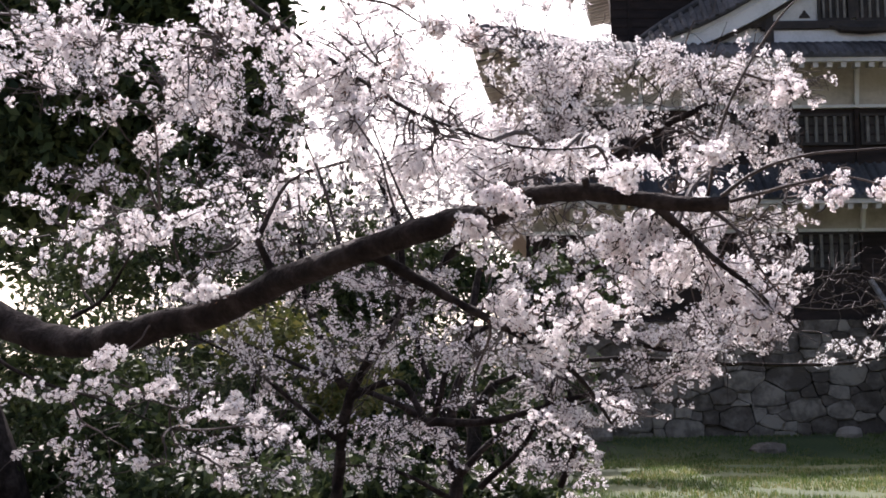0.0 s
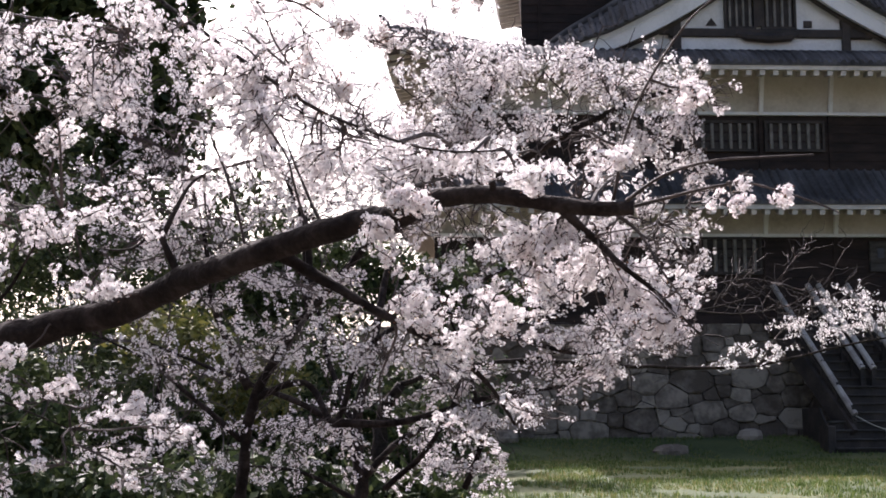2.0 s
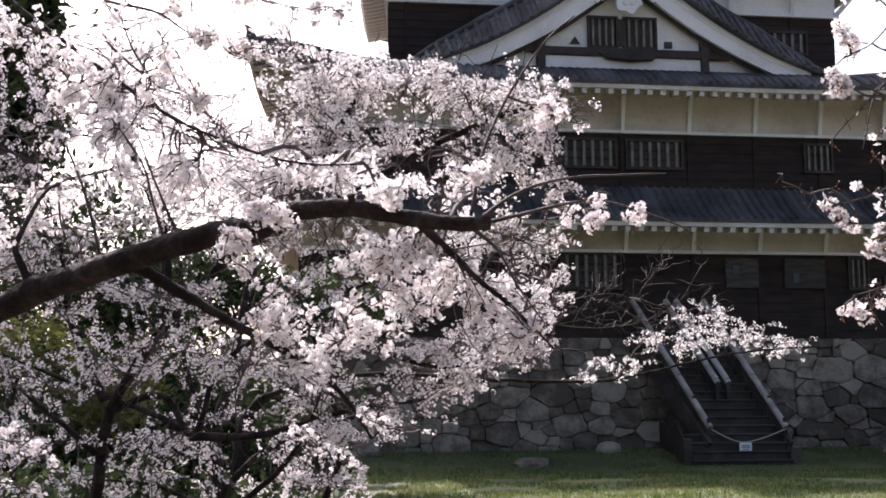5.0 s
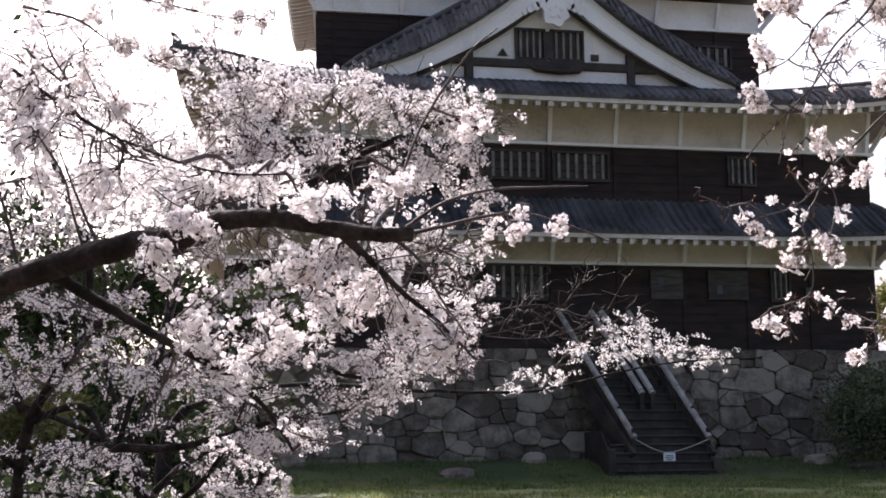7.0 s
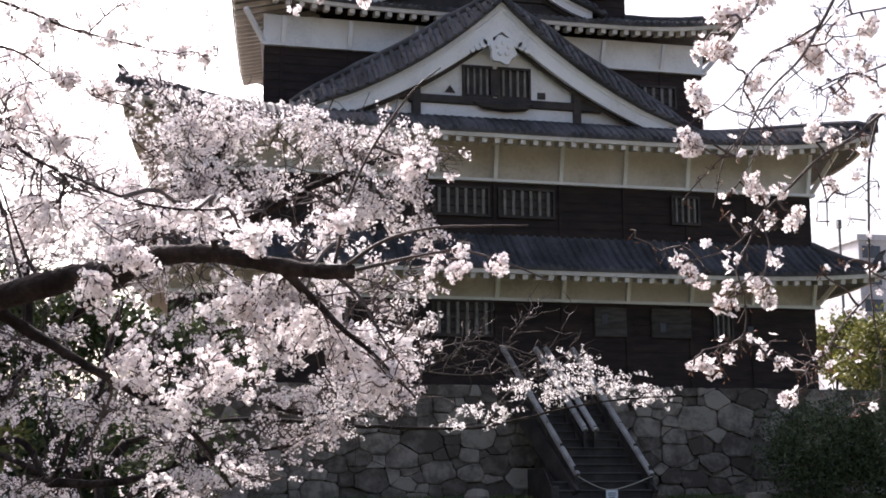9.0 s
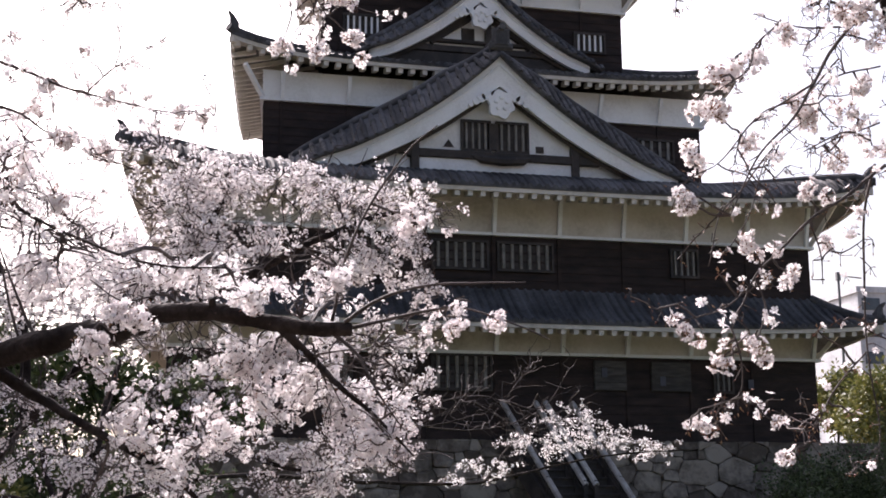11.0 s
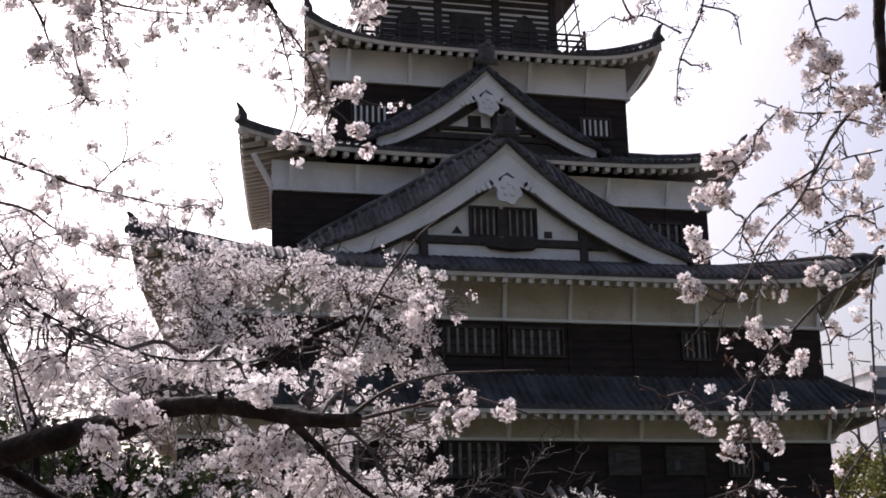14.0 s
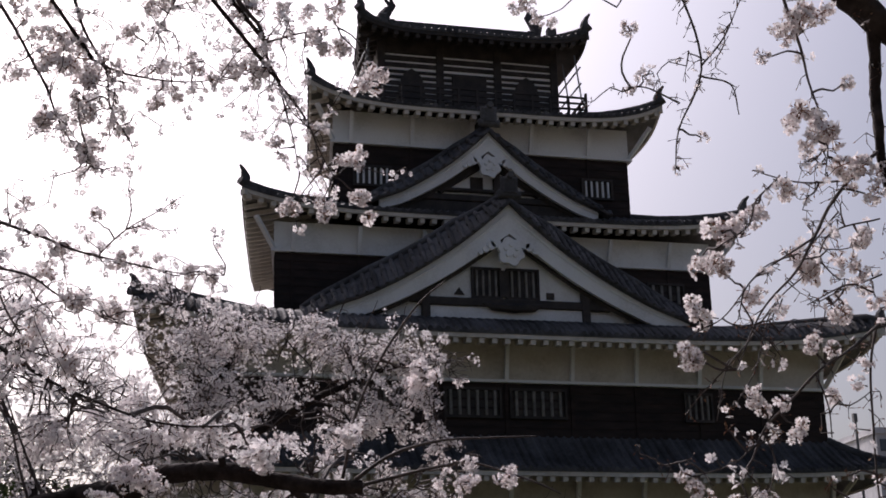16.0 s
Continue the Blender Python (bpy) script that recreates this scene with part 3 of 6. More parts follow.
# ---- top storey: timber frame with pale panels, arched windows, balcony, gabled roof with fish ornaments ----
top = thing("top_storey", "dark timbered lookout storey with pale panels, arched windows and a balcony", "")
top.parent = keep
YT, HT = 52.2, 3.55
part("wall", Build().box(XC - HT, XC + HT, YT, 54.9, 22.4, 26.2), WHITE, top)
for x in np.linspace(XC - HT, XC + HT, 4):
    part("post", Build().box(x - 0.15, x + 0.15, YT - 0.12, YT + 0.1, 22.4, 26.2, 0.02), DARKWOOD, top)
for z, hgt in ((23.0, 0.14), (23.4, 0.1), (23.64, 0.1), (23.88, 0.1), (24.12, 0.1), (24.36, 0.1), (24.60, 0.09), (24.85, 0.15), (25.12, 0.18), (25.42, 0.85)):
    part("rail_beam", Build().box(XC - HT - 0.05, XC + HT + 0.05, YT - 0.1, YT, z, z + hgt), DARKWOOD, top)
for cx in (XC - 2.35, XC + 2.35):
    aw = Build()
    pr = [(-0.56, 22.7), (0.56, 22.7), (0.50, 24.05), (0.40, 24.40), (0.2, 24.63), (0, 24.76), (-0.2, 24.63), (-0.40, 24.40), (-0.50, 24.05)]
    aw.add([(cx + a, YT - 0.16, b) for a, b in pr] + [(cx + a, YT, b) for a, b in pr], [tuple(range(9))] + [(k, (k + 1) % 9, 9 + (k + 1) % 9, 9 + k) for k in range(9)])
    part("arched_window", aw, DARKWOOD, top)
part("door", Build().box(XC - 0.7, XC + 0.7, YT - 0.14, YT, 22.6, 24.62, 0.02), DARKWOOD, top)
bal = part("balcony", Build().box(XC - 4.45, XC + 4.45, 51.0, 56.0, 22.62, 22.78), DARKWOOD, top)
for z in (23.05, 23.30, 23.55):
    part("handrail", Build().box(XC - 4.5, XC + 4.5, 51.0, 51.08, z, z + 0.07), DARKWOOD, bal)
    for s in (-1, 1):
        part("handrail", Build().box(XC + s * 4.45 - 0.04, XC + s * 4.45 + 0.04, 51.0, 56.0, z, z + 0.07), DARKWOOD, bal)
for x in np.linspace(XC - 4.45, XC + 4.45, 13):
    part("baluster", Build().box(x - 0.045, x + 0.045, 50.98, 51.08, 22.7, 23.78 if abs(abs(x - XC) - 4.45) < 0.1 else 23.6), DARKWOOD, bal)
for s in (-1, 1):
    for y in np.linspace(51.8, 56, 5):
        part("baluster", Build().box(XC + s * 4.45 - 0.045, XC + s * 4.45 + 0.045, y - 0.045, y + 0.045, 22.7, 23.6), DARKWOOD, bal)
    for k in range(4):
        part("safety_bar", Build().bar((XC + s * (4.42 - 0.2 * k), 51.4 + 0.9 * k, 23.6), (XC + s * (4.2 - 0.2 * k), 51.4 + 0.9 * k, 25.6), 0.05, 0.05), STEEL, bal)
    for z in (24.3, 25.0):
        part("safety_bar", Build().bar((XC + s * 4.35, 51.2, z), (XC + s * 4.35, 56, z), 0.05, 0.05), STEEL, bal)
r5 = skirt(4.66, 50.9, 55.9, 25.85, 2.9, 52.6, 53.6, 26.55, 0.55, "fifth", DARKWOOD)
# upper roof: gabled ends towards both sides, ridge along the front
ur = Build()
xr = 3.05
yr = 53.1
prof = [(-1.75, 26.2), (-1.2, 26.36), (-0.7, 26.56), (-0.3, 26.78), (0, 26.95), (0.3, 26.78), (0.7, 26.56), (1.2, 26.36), (1.75, 26.2)]
ur.add([(XC - xr - 0.15, yr + a, b) for a, b in prof] + [(XC + xr + 0.15, yr + a, b) for a, b in prof], [(i, i + 1, 10 + i, 9 + i) for i in range(8)] + [tuple(range(9)), tuple(range(9, 18))[::-1]])
part("upper_roof", ur, TILE, r5)
rw = Build()
for x in np.arange(XC - xr, XC + xr, 0.29):
    rw.tube([(x, yr + a, b + 0.03) for a, b in prof[:5]], [0.075] * 5, 5)
part("tiling", rw, TILE, r5, kind="stuff")
rg = part("main_ridge", Build().box(XC - xr, XC + xr, yr - 0.18, yr + 0.18, 26.88, 27.28, 0.05), TILE, r5)
for s in (-1, 1):
    bx = XC + s * xr
    fish = Build()
    fish.tube([(bx + s * 0.12, yr, 27.18), (bx + s * 0.18, yr, 27.48), (bx + s * 0.0, yr, 27.73), (bx - s * 0.22, yr, 27.98), (bx - s * 0.12, yr, 28.28), (bx - s * 0.3, yr, 28.53)], [0.24, 0.27, 0.2, 0.13, 0.07, 0.03], 8)
    fish.tube([(bx - s * 0.1, yr, 27.98), (bx + s * 0.25, yr, 28.38)], [0.10, 0.03], 6)
    fish.tube([(bx, yr - 0.3, 27.53), (bx + s * 0.1, yr, 27.38), (bx, yr + 0.3, 27.53)], [0.03, 0.12, 0.03], 6)
    fish.box(bx - 0.25, bx + 0.25, yr - 0.24, yr + 0.24, 26.98, 27.30, 0.05)
    part("fish_ornament", fish, TILE, rg)
    for yy in (52.3,):
        part("ridge_end_tile", Build().box(bx - 0.18 + s * 0.45, bx + 0.18 + s * 0.45, yy - 0.5, yy - 0.1, 26.5, 27.0, 0.08), TILE, r5)

# ---- stone base: fitted stones with deep joints ----
rng = random.Random(4)
base = thing("stone_base", "dry-laid base of large irregular grey-brown stones under the keep", "wall", kind="structure")
part("core", Build().add([(XC - 12.1, D - 0.62, 0.2), (XC + 18.2, D - 0.62, 0.2), (XC + 17.5, D - 0.12, 4.24), (XC - 11.4, D - 0.12, 4.24),
                          (XC - 12.1, 60, 0.2), (XC + 18.2, 60, 0.2), (XC + 17.5, 60, 4.24), (XC - 11.4, 60, 4.24)],
                         [(0, 1, 2, 3), (1, 5, 6, 2), (3, 2, 6, 7), (4, 0, 3, 7), (5, 4, 7, 6)]), MORTAR, base)


def face_y(z):
    return D - 0.66 + 0.5 * (z - 0.2) / 4.04


def clipped(poly, px, pz, nx, nz):
    """The part of a polygon on the inner side of a line."""
    out = []
    for i, (x0, z0) in enumerate(poly):
        x1, z1 = poly[(i + 1) % len(poly)]
        d0, d1 = (x0 - px) * nx + (z0 - pz) * nz, (x1 - px) * nx + (z1 - pz) * nz
        if d0 <= 0:
            out.append((x0, z0))
        if d0 * d1 < 0:
            t = d0 / (d0 - d1)
            out.append((x0 + (x1 - x0) * t, z0 + (z1 - z0) * t))
    return out


# seeds of the stones: big ones thrown first, smaller ones into the gaps
seeds = []
for big, tries in ((0.62, 500), (0.44, 1600), (0.30, 3000), (0.19, 2600)):
    for _ in range(tries):
        x, z, r = rng.uniform(1.2, XC + 17.6), rng.uniform(0.25, 4.3), big * rng.uniform(0.85, 1.15) * (0.75 if x < 17.2 else 1.0)
        if all(math.hypot(x - ox, (z - oz) * 1.5) > 0.92 * (r + other) for ox, oz, other in seeds):
            seeds.append((x, z, r))
for sx, sz, own in seeds:
    poly = [(sx - 1.2, max(0.22, sz - 1)), (sx + 1.2, max(0.22, sz - 1)), (sx + 1.2, min(4.27, sz + 1)), (sx - 1.2, min(4.27, sz + 1))]
    for ox, oz, other in seeds:
        dx, dz = ox - sx, oz - sz
        if 0 < dx * dx + dz * dz < 5.8 and len(poly) > 2:
            q = 1.5                       # stones lie wider than high
            t = min(0.8, max(0.2, 0.5 + (own * own - other * other) / (2 * (dx * dx + q * q * dz * dz))))
            nx, nz = dx * abs(dx) ** 0.8, dz * q * q * abs(dz * q) ** 0.8      # joints run nearer to upright and level
            n = math.hypot(nx, nz)
            poly = clipped(poly, sx + dx * t - 0.006 * nx / n, sz + dz * t - 0.006 * nz / n, nx / n, nz / n)
    if len(poly) < 3:
        continue
    # blunt the corners
    soft = []
    for i, (x0, z0) in enumerate(poly):
        x1, z1 = poly[(i + 1) % len(poly)]
        c = rng.uniform(0.05, 0.15)
        b = rng.uniform(-0.05, 0.03) * min(1.0, math.hypot(x1 - x0, z1 - z0) / 0.4)
        mx, mz = (x0 + x1) / 2 + (z1 - z0) * b, (z0 + z1) / 2 - (x1 - x0) * b
        soft += [(x0 + (x1 - x0) * c, z0 + (z1 - z0) * c), (mx, mz), (x1 + (x0 - x1) * c, z1 + (z0 - z1) * c)]
    n = len(soft)
    cx, cz = sum(p[0] for p in soft) / n, sum(p[1] for p in soft) / n
    out = rng.uniform(0.09, 0.18)
    tilt, lean = rng.uniform(-0.13, 0.13), rng.uniform(-0.16, 0.16)
    j = lambda e: rng.uniform(-e, e)
    vs = [(x, face_y(zz) + 0.2, zz) for x, zz in soft]
    for k, o in ((1.0, 0.72), (0.965, 0.93), (0.80, 1.0)):
        vs += [(cx + (x - cx) * k + j(0.012), face_y(zz) - out * o + k * (tilt * (x - cx) + lean * (zz - cz)) + j(0.012), cz + (zz - cz) * k + j(0.012)) for x, zz in soft]
    fs = [tuple(range(3 * n, 4 * n))]
    for r0 in (0, n, 2 * n):
        fs += [(r0 + k, r0 + (k + 1) % n, r0 + n + (k + 1) % n, r0 + n + k) for k in range(n)]
    part("stone", Build().add(vs, fs), STONE, base)
for x, y, sx, sz in ((9.1, 43.3, 0.55, 0.30), (22.6, 43.6, 1.0, 0.30), (21.2, 44.6, 0.5, 0.3), (12.0, 45.3, 0.4, 0.35), (4.4, 45.2, 0.5, 0.4)):
    b = Build()
    z = ground_z(x, y)
    rings = []
    for q, (r, h) in enumerate(((1.0, -0.1), (1.0, 0.35), (0.8, 0.8), (0.35, 1.0))):
        rings += [(x + sx * r * math.cos(a) * rng.uniform(0.85, 1.1), y + 0.4 * r * math.sin(a) * rng.uniform(0.85, 1.1), z + sz * h) for a in np.linspace(0, 2 * math.pi, 11)[:-1]]
    b.add(rings, [(q * 10 + k, q * 10 + (k + 1) % 10, q * 10 + 10 + (k + 1) % 10, q * 10 + 10 + k) for q in range(3) for k in range(10)] + [tuple(range(30, 40))])
    single("boulder", b, STONE, "low weathered boulder lying on the lawn", "boulder", group="boulders on the lawn")

# ---- wooden stair to the keep ----
st = thing("wooden_stair", "dark weathered timber stair with four pale handrails up the stone base", "stairs")
XA, XB = 13.85, 17.0
Y_A, Z_A, Y_B, Z_B = 42.9, 0.1, 46.5, 4.3
N = 16


def shift(y):
    return -0.40 * max(0.0, y - 43.4)


for k in range(N):
    f = k / N
    y, z = Y_A + (Y_B - Y_A) * f, Z_A + (Z_B - Z_A) * (k + 1) / N
    x0, x1 = (XA, XB) if k < 4 else (14.6 + shift(y), XB + shift(y))
    part("tread", Build().box(x0, x1, y - 0.04, y + (Y_B - Y_A) / N + 0.02, z - 0.06, z, 0.01), SHUTTER if k < 5 else DARKWOOD, st)
    part("riser", Build().box(x0 + 0.03, x1 - 0.03, y + 0.02, y + 0.05, z - (Z_B - Z_A) / N, z - 0.06), DARKWOOD, st)
for x in (14.5, XB + 0.07):
    part("stringer", Build().bar((x, 43.4, 0.7), (x + shift(Y_B), Y_B, Z_B - 0.1), 0.14, 0.5), DARKWOOD, st)
part("side_panel", Build().add([(XA - 0.05, Y_A, 0.0), (XA - 0.05, Y_A, 0.4), (XA - 0.05, 44.2, 1.55), (XA - 0.05, 45.8, 1.55), (XA - 0.05, 45.8, 0.2), (XA, Y_A, 0.0), (XA, Y_A, 0.4), (XA, 44.2, 1.55), (XA, 45.8, 1.55), (XA, 45.8, 0.2)],
                               [(0, 1, 2, 3, 4), (9, 8, 7, 6, 5), (0, 5, 6, 1), (1, 6, 7, 2), (2, 7, 8, 3)]), DARKWOOD, st)
for i, x in enumerate((14.62, 15.75, 16.1, 17.03)):
    y0 = 43.4 if i in (0, 3) else 44.5
    z0 = Z_A + (Z_B - Z_A) * (y0 - Y_A) / (Y_B - Y_A)
    hr = part("handrail", Build().tube([(x + shift(y0), y0, 1.32 if i in (0, 3) else z0 + 0.75), (x + shift(46.7), 46.7, Z_B + 1.2)], [0.10, 0.09], 8), RAILWOOD, st, "pale worn handrail")
    for q in np.linspace(0.02, 0.98, 6):
        yy = y0 + (Y_B - y0) * q
        zz = Z_A + (Z_B - Z_A) * (yy - Y_A) / (Y_B - Y_A)
        px = x + shift(yy)
        part("post", Build().box(px - 0.06, px + 0.06, yy - 0.06, yy + 0.06, zz - 0.1, zz + 0.85), DARKWOOD, hr)
    part("lower_rail", Build().bar((x + shift(y0), y0, z0 + 0.45), (x + shift(Y_B), Y_B, Z_B + 0.5), 0.07, 0.09), DARKWOOD, hr)
part("side_block", Build().box(13.6, 13.85, 42.9, 43.6, 0.0, 1.0, 0.03), DARKWOOD, st)
part("side_block", Build().box(17.0, 17.3, 42.95, 43.6, 0.0, 0.75, 0.05), STONE, st)
part("landing", Build().box(XA - 0.9, XB - 0.9, Y_B, D, 4.12, 4.3), DARKWOOD, st)
rp = single("barrier_rope", Build().tube(curve([(14.62, 43.36, 1.28), (15.2, 43.32, 0.98), (15.66, 43.3, 0.88), (16.3, 43.32, 1.02), (17.03, 43.36, 1.28)]), [0.018] * 21, 6), ROPE, "pale rope hung across the foot of the stair", "rope")
sg = thing("notice", "small white notice hanging from the rope on the stair", "sign", at=(15.66, 43.27, 0.70))
part("sheet", Build().box(-0.19, 0.19, -0.01, 0.01, -0.17, 0.17), PAPER, sg)
for z, w in ((0.08, 0.12), (0.02, 0.13), (-0.04, 0.10)):
    part("print_line", Build().box(-w, w, -0.016, -0.0105, z - 0.012, z + 0.012), INK, sg)


# ---- cherry blossom ----
def flower_mesh(detail):
    """Vertices and triangles of one open flower, petals about 1 long, facing +z."""
    vs, tris = [], []
    for k in range(5):
        a = 2 * math.pi * k / 5
        c, s = math.cos(a), math.sin(a)
        if detail:
            loc = [(0.08, 0, 0), (0.5, 0.34, 0.16), (0.95, 0.26, 0.30), (0.88, 0.0, 0.24), (0.95, -0.26, 0.30), (0.5, -0.34, 0.16), (0.55, 0, 0.08)]
            fs = [(0, 6, 1), (1, 6, 2), (2, 6, 3), (3, 6, 4), (4, 6, 5), (5, 6, 0)]
        else:
            loc = [(0.05, 0, 0), (0.6, 0.36, 0.22), (1.0, 0, 0.28), (0.6, -0.36, 0.22)]
            fs = [(0, 1, 2), (0, 2, 3)]
        o = len(vs)
        vs += [(x * c - y * s, x * s + y * c, z) for x, y, z in loc]
        tris += [tuple(o + i for i in q) for q in fs]
    return np.array(vs), np.array(tris)


def scatter(name, shape, places, normals, sizes, mat, parent, rnd, label=""):
    """Many small shapes in one mesh."""
    vs, tris = shape
    n = len(places)
    if not n:
        return None
    nz = normals / np.linalg.norm(normals, axis=1, keepdims=True)
    ref = rnd.normal(size=(n, 3))
    ax = np.cross(nz, ref)
    ax /= np.linalg.norm(ax, axis=1, keepdims=True)
    ay = np.cross(nz, ax)
    out = places[:, None] + sizes[:, None, None] * (vs[None, :, :1] * ax[:, None] + vs[None, :, 1:2] * ay[:, None] + vs[None, :, 2:] * nz[:, None])
    m, k = len(vs), len(tris)
    idx = (tris[None] + (np.arange(n) * m)[:, None, None]).reshape(-1)
    me = bpy.data.meshes.new(name)
    me.vertices.add(n * m)
    me.vertices.foreach_set("co", out.reshape(-1).astype(np.float32))
    me.loops.add(n * k * 3)
    me.loops.foreach_set("vertex_index", idx.astype(np.int32))
    me.polygons.add(n * k)
    me.polygons.foreach_set("loop_start", (np.arange(n * k) * 3).astype(np.int32))
    me.update(calc_edges=True)
    me.materials.append(mat)
    ob = new(name, me)
    if parent:
        ob.parent = parent
    return tagged(ob, label, kind="stuff")


SMALL, LARGE = flower_mesh(0), flower_mesh(1)
BUD = (np.array([(0.3, 0, 0), (-0.15, 0.26, 0), (-0.15, -0.26, 0), (0, 0, 1.1), (0, 0, -0.5)]), np.array([(0, 1, 3), (1, 2, 3), (2, 0, 3), (1, 0, 4), (2, 1, 4), (0, 2, 4)]))


def zigzag(a, b, rn, amp, n):
    """A crooked way from a to b, as cherry twigs grow."""
    a, b = np.array(a, float), np.array(b, float)
    span = np.linalg.norm(b - a)
    pts = [a]
    for k in range(1, n):
        t = k / n
        pts.append(a + (b - a) * t + rn.normal(size=3) * span * amp * (0.5 + t * (1 - t) * 2) + np.array((0, 0, span * 0.22 * t * (1 - t))))
    return pts + [b]


def cherry(label, limbs, blobs, seed, reach, per_cluster, cluster_r, size, detail=0, fill=1.0, trunk_first=True, stand=None, shoots=0.3, thick=0.0045, openness=-0.16, buds=0.34, side=0):
    """A cherry: drawn limbs, boughlets that leave them for each mass of blossom, crooked twigs on those, and dense umbels strung along the twigs."""
    rd = random.Random(seed)
    rn = np.random.default_rng(seed)
    tree = thing("cherry_tree", label, "tree")
    spine = []
    for i, (r0, r1, pts) in enumerate(limbs):
        c = curve(pts, 6)
        n = len(c)
        rad = [r0 + (r1 - r0) * (k / (n - 1)) ** 0.7 for k in range(n)]
        c = [p + Vector(noise.noise_vector(p * 2.3)) * min(0.05, rad[k] * 0.7) + Vector(noise.noise_vector(p * 7.0)) * rad[k] * 0.25 for k, p in enumerate(c)]
        part("trunk" if i == 0 and trunk_first else "limb", Build().tube(c, rad, 12 if r0 > 0.03 else 6, 0.30, rd), BARK if r0 > 0.015 else TWIG, tree, smooth=True)
        spine += c
    if stand:
        first = Vector(limbs[0][2][0])
        c = curve([(stand[0], stand[1], ground_z(stand[0], stand[1]) - 0.2), (stand[0] + 0.1, stand[1], 0.2), (*(first + Vector((-0.25, 0.05, -0.35))),), tuple(first)], 6)
        part("trunk", Build().tube(c, [limbs[0][0] * (1.9 - 0.9 * k / (len(c) - 1)) for k in range(len(c))], 12, 0.2, rd), BARK, tree, smooth=True)
    sp = np.array([tuple(p) for p in spine])
    twigs = Build()
    P, Nn, S = [], [], []
    BP, BN, BS = [], [], []
    # bare crooked side twigs on the thin limbs
    for r0, r1, pts in limbs:
        c = curve(pts, 5)
        for k in range(2, len(c)) if side and r0 < 0.03 else ():
            d = (c[k] - c[k - 1]).normalized() + Vector(rn.normal(size=3)) * 0.8
            d *= rd.uniform(0.25, 0.75) / d.length
            w = curve(zigzag(c[k], c[k] + d, rn, 0.10, 4), 2)
            twigs.tube(w, [0.008 - 0.005 * i / (len(w) - 1) for i in range(len(w))], 4)
    shift = np.array((seed * 3.1, seed * 1.7, 0.0))
    for x, y, z, rx, ry, rz, n in blobs:
        mid, rad3 = np.array((x, y, z)), np.array((rx, ry, rz))

        def inside(k):
            q = rn.normal(size=3)
            return mid + q / np.linalg.norm(q) * rn.uniform(0.15, 1.0) ** 0.55 * k * rad3

        local = []
        for _ in range(max(1, round(n / 5))):
            end = inside(0.75)
            root = sp[int((np.linalg.norm((sp - end) * (1, 0.8, 1), axis=1) + rn.uniform(0, 0.25, len(sp)) * max(rx, rz)).argmin())]
            c = curve(zigzag(root, end, rn, 0.07, 4), 3)
            r0 = min(0.016, 0.005 + 0.006 * np.linalg.norm(end - root))
            twigs.tube(c, [r0 * (1 - 0.6 * k / (len(c) - 1)) for k in range(len(c))], 5)
            local += [np.array(p) for p in c[len(c) // 3:]]
        local = np.array(local)
        for _ in range(max(1, round(n * fill))):
            end = inside(1.08)
            root = local[int((np.linalg.norm(local - end, axis=1) + rn.uniform(0, 0.2, len(local)) * max(rx, rz)).argmin())]
            span = np.linalg.norm(end - root)
            if span > reach:
                root = end + (root - end) * reach / span
                span = reach
            c = curve(zigzag(root, end, rn, 0.09, 3), 3)
            twigs.tube(c, [0.0048 - 0.0030 * k / (len(c) - 1) for k in range(len(c))], 4)
            m = max(3, int(span * 0.85 / (1.25 * cluster_r)))
            for k in range(m):
                f = 0.15 + 0.85 * (k + rd.uniform(0.2, 0.8)) / m
                i = min(len(c) - 2, int(f * (len(c) - 1)))
                base = np.array(c[i].lerp(c[i + 1], f * (len(c) - 1) - i))
                # bare stretches between the masses of bloom
                if noise.noise(Vector((base + shift) * (0.42 / max(0.16, cluster_r * 4)))) < openness or rd.random() < 0.08:
                    continue
                off = rn.normal(size=3)
                centre = base + off / np.linalg.norm(off) * cluster_r * rd.uniform(0.1, 0.6)
                big = rd.uniform(0.75, 1.2)
                cnt = max(3, int(per_cluster * rd.uniform(0.6, 1.35) * big))
                o = rn.normal(size=(cnt, 3))
                o /= np.linalg.norm(o, axis=1, keepdims=True)
                P.append(centre + o * cluster_r * big * rn.uniform(0.5, 0.95, (cnt, 1)))
                Nn.append(o + rn.normal(size=(cnt, 3)) * 0.35)
                S.append(size * rn.uniform(0.8, 1.12, cnt))
                bc = max(1, int(cnt * buds))
                BP.append(centre + rn.normal(size=(bc, 3)) * cluster_r * 0.5)
                BN.append(rn.normal(size=(bc, 3)))
                BS.append(size * rn.uniform(0.4, 0.68, bc))
        for _ in range(int(n * shoots)):
            a = local[rn.integers(len(local))]
            d = rn.normal(size=3) * (0.6, 0.4, 0.8) + np.array((0.2, 0, 0.1))
            d *= rd.uniform(0.35, 0.9) * max(rx, rz) / np.linalg.norm(d)
            c = curve(zigzag(a, a + d, rn, 0.08, 4), 2)
            twigs.tube(c, [thick * (1 - 0.7 * k / (len(c) - 1)) for k in range(len(c))], 4)
    part("spray", twigs, TWIG, tree, kind="stuff")
    if P:
        scatter("blossom", LARGE if detail else SMALL, np.concatenate(P), np.concatenate(Nn), np.concatenate(S), PETAL, tree, rn, "pale pink-white open blossom")
        scatter("bud_growth", BUD, np.concatenate(BP), np.concatenate(BN), np.concatenate(BS), CALYX, tree, rn, "reddish-brown calyces and buds")
    return tree


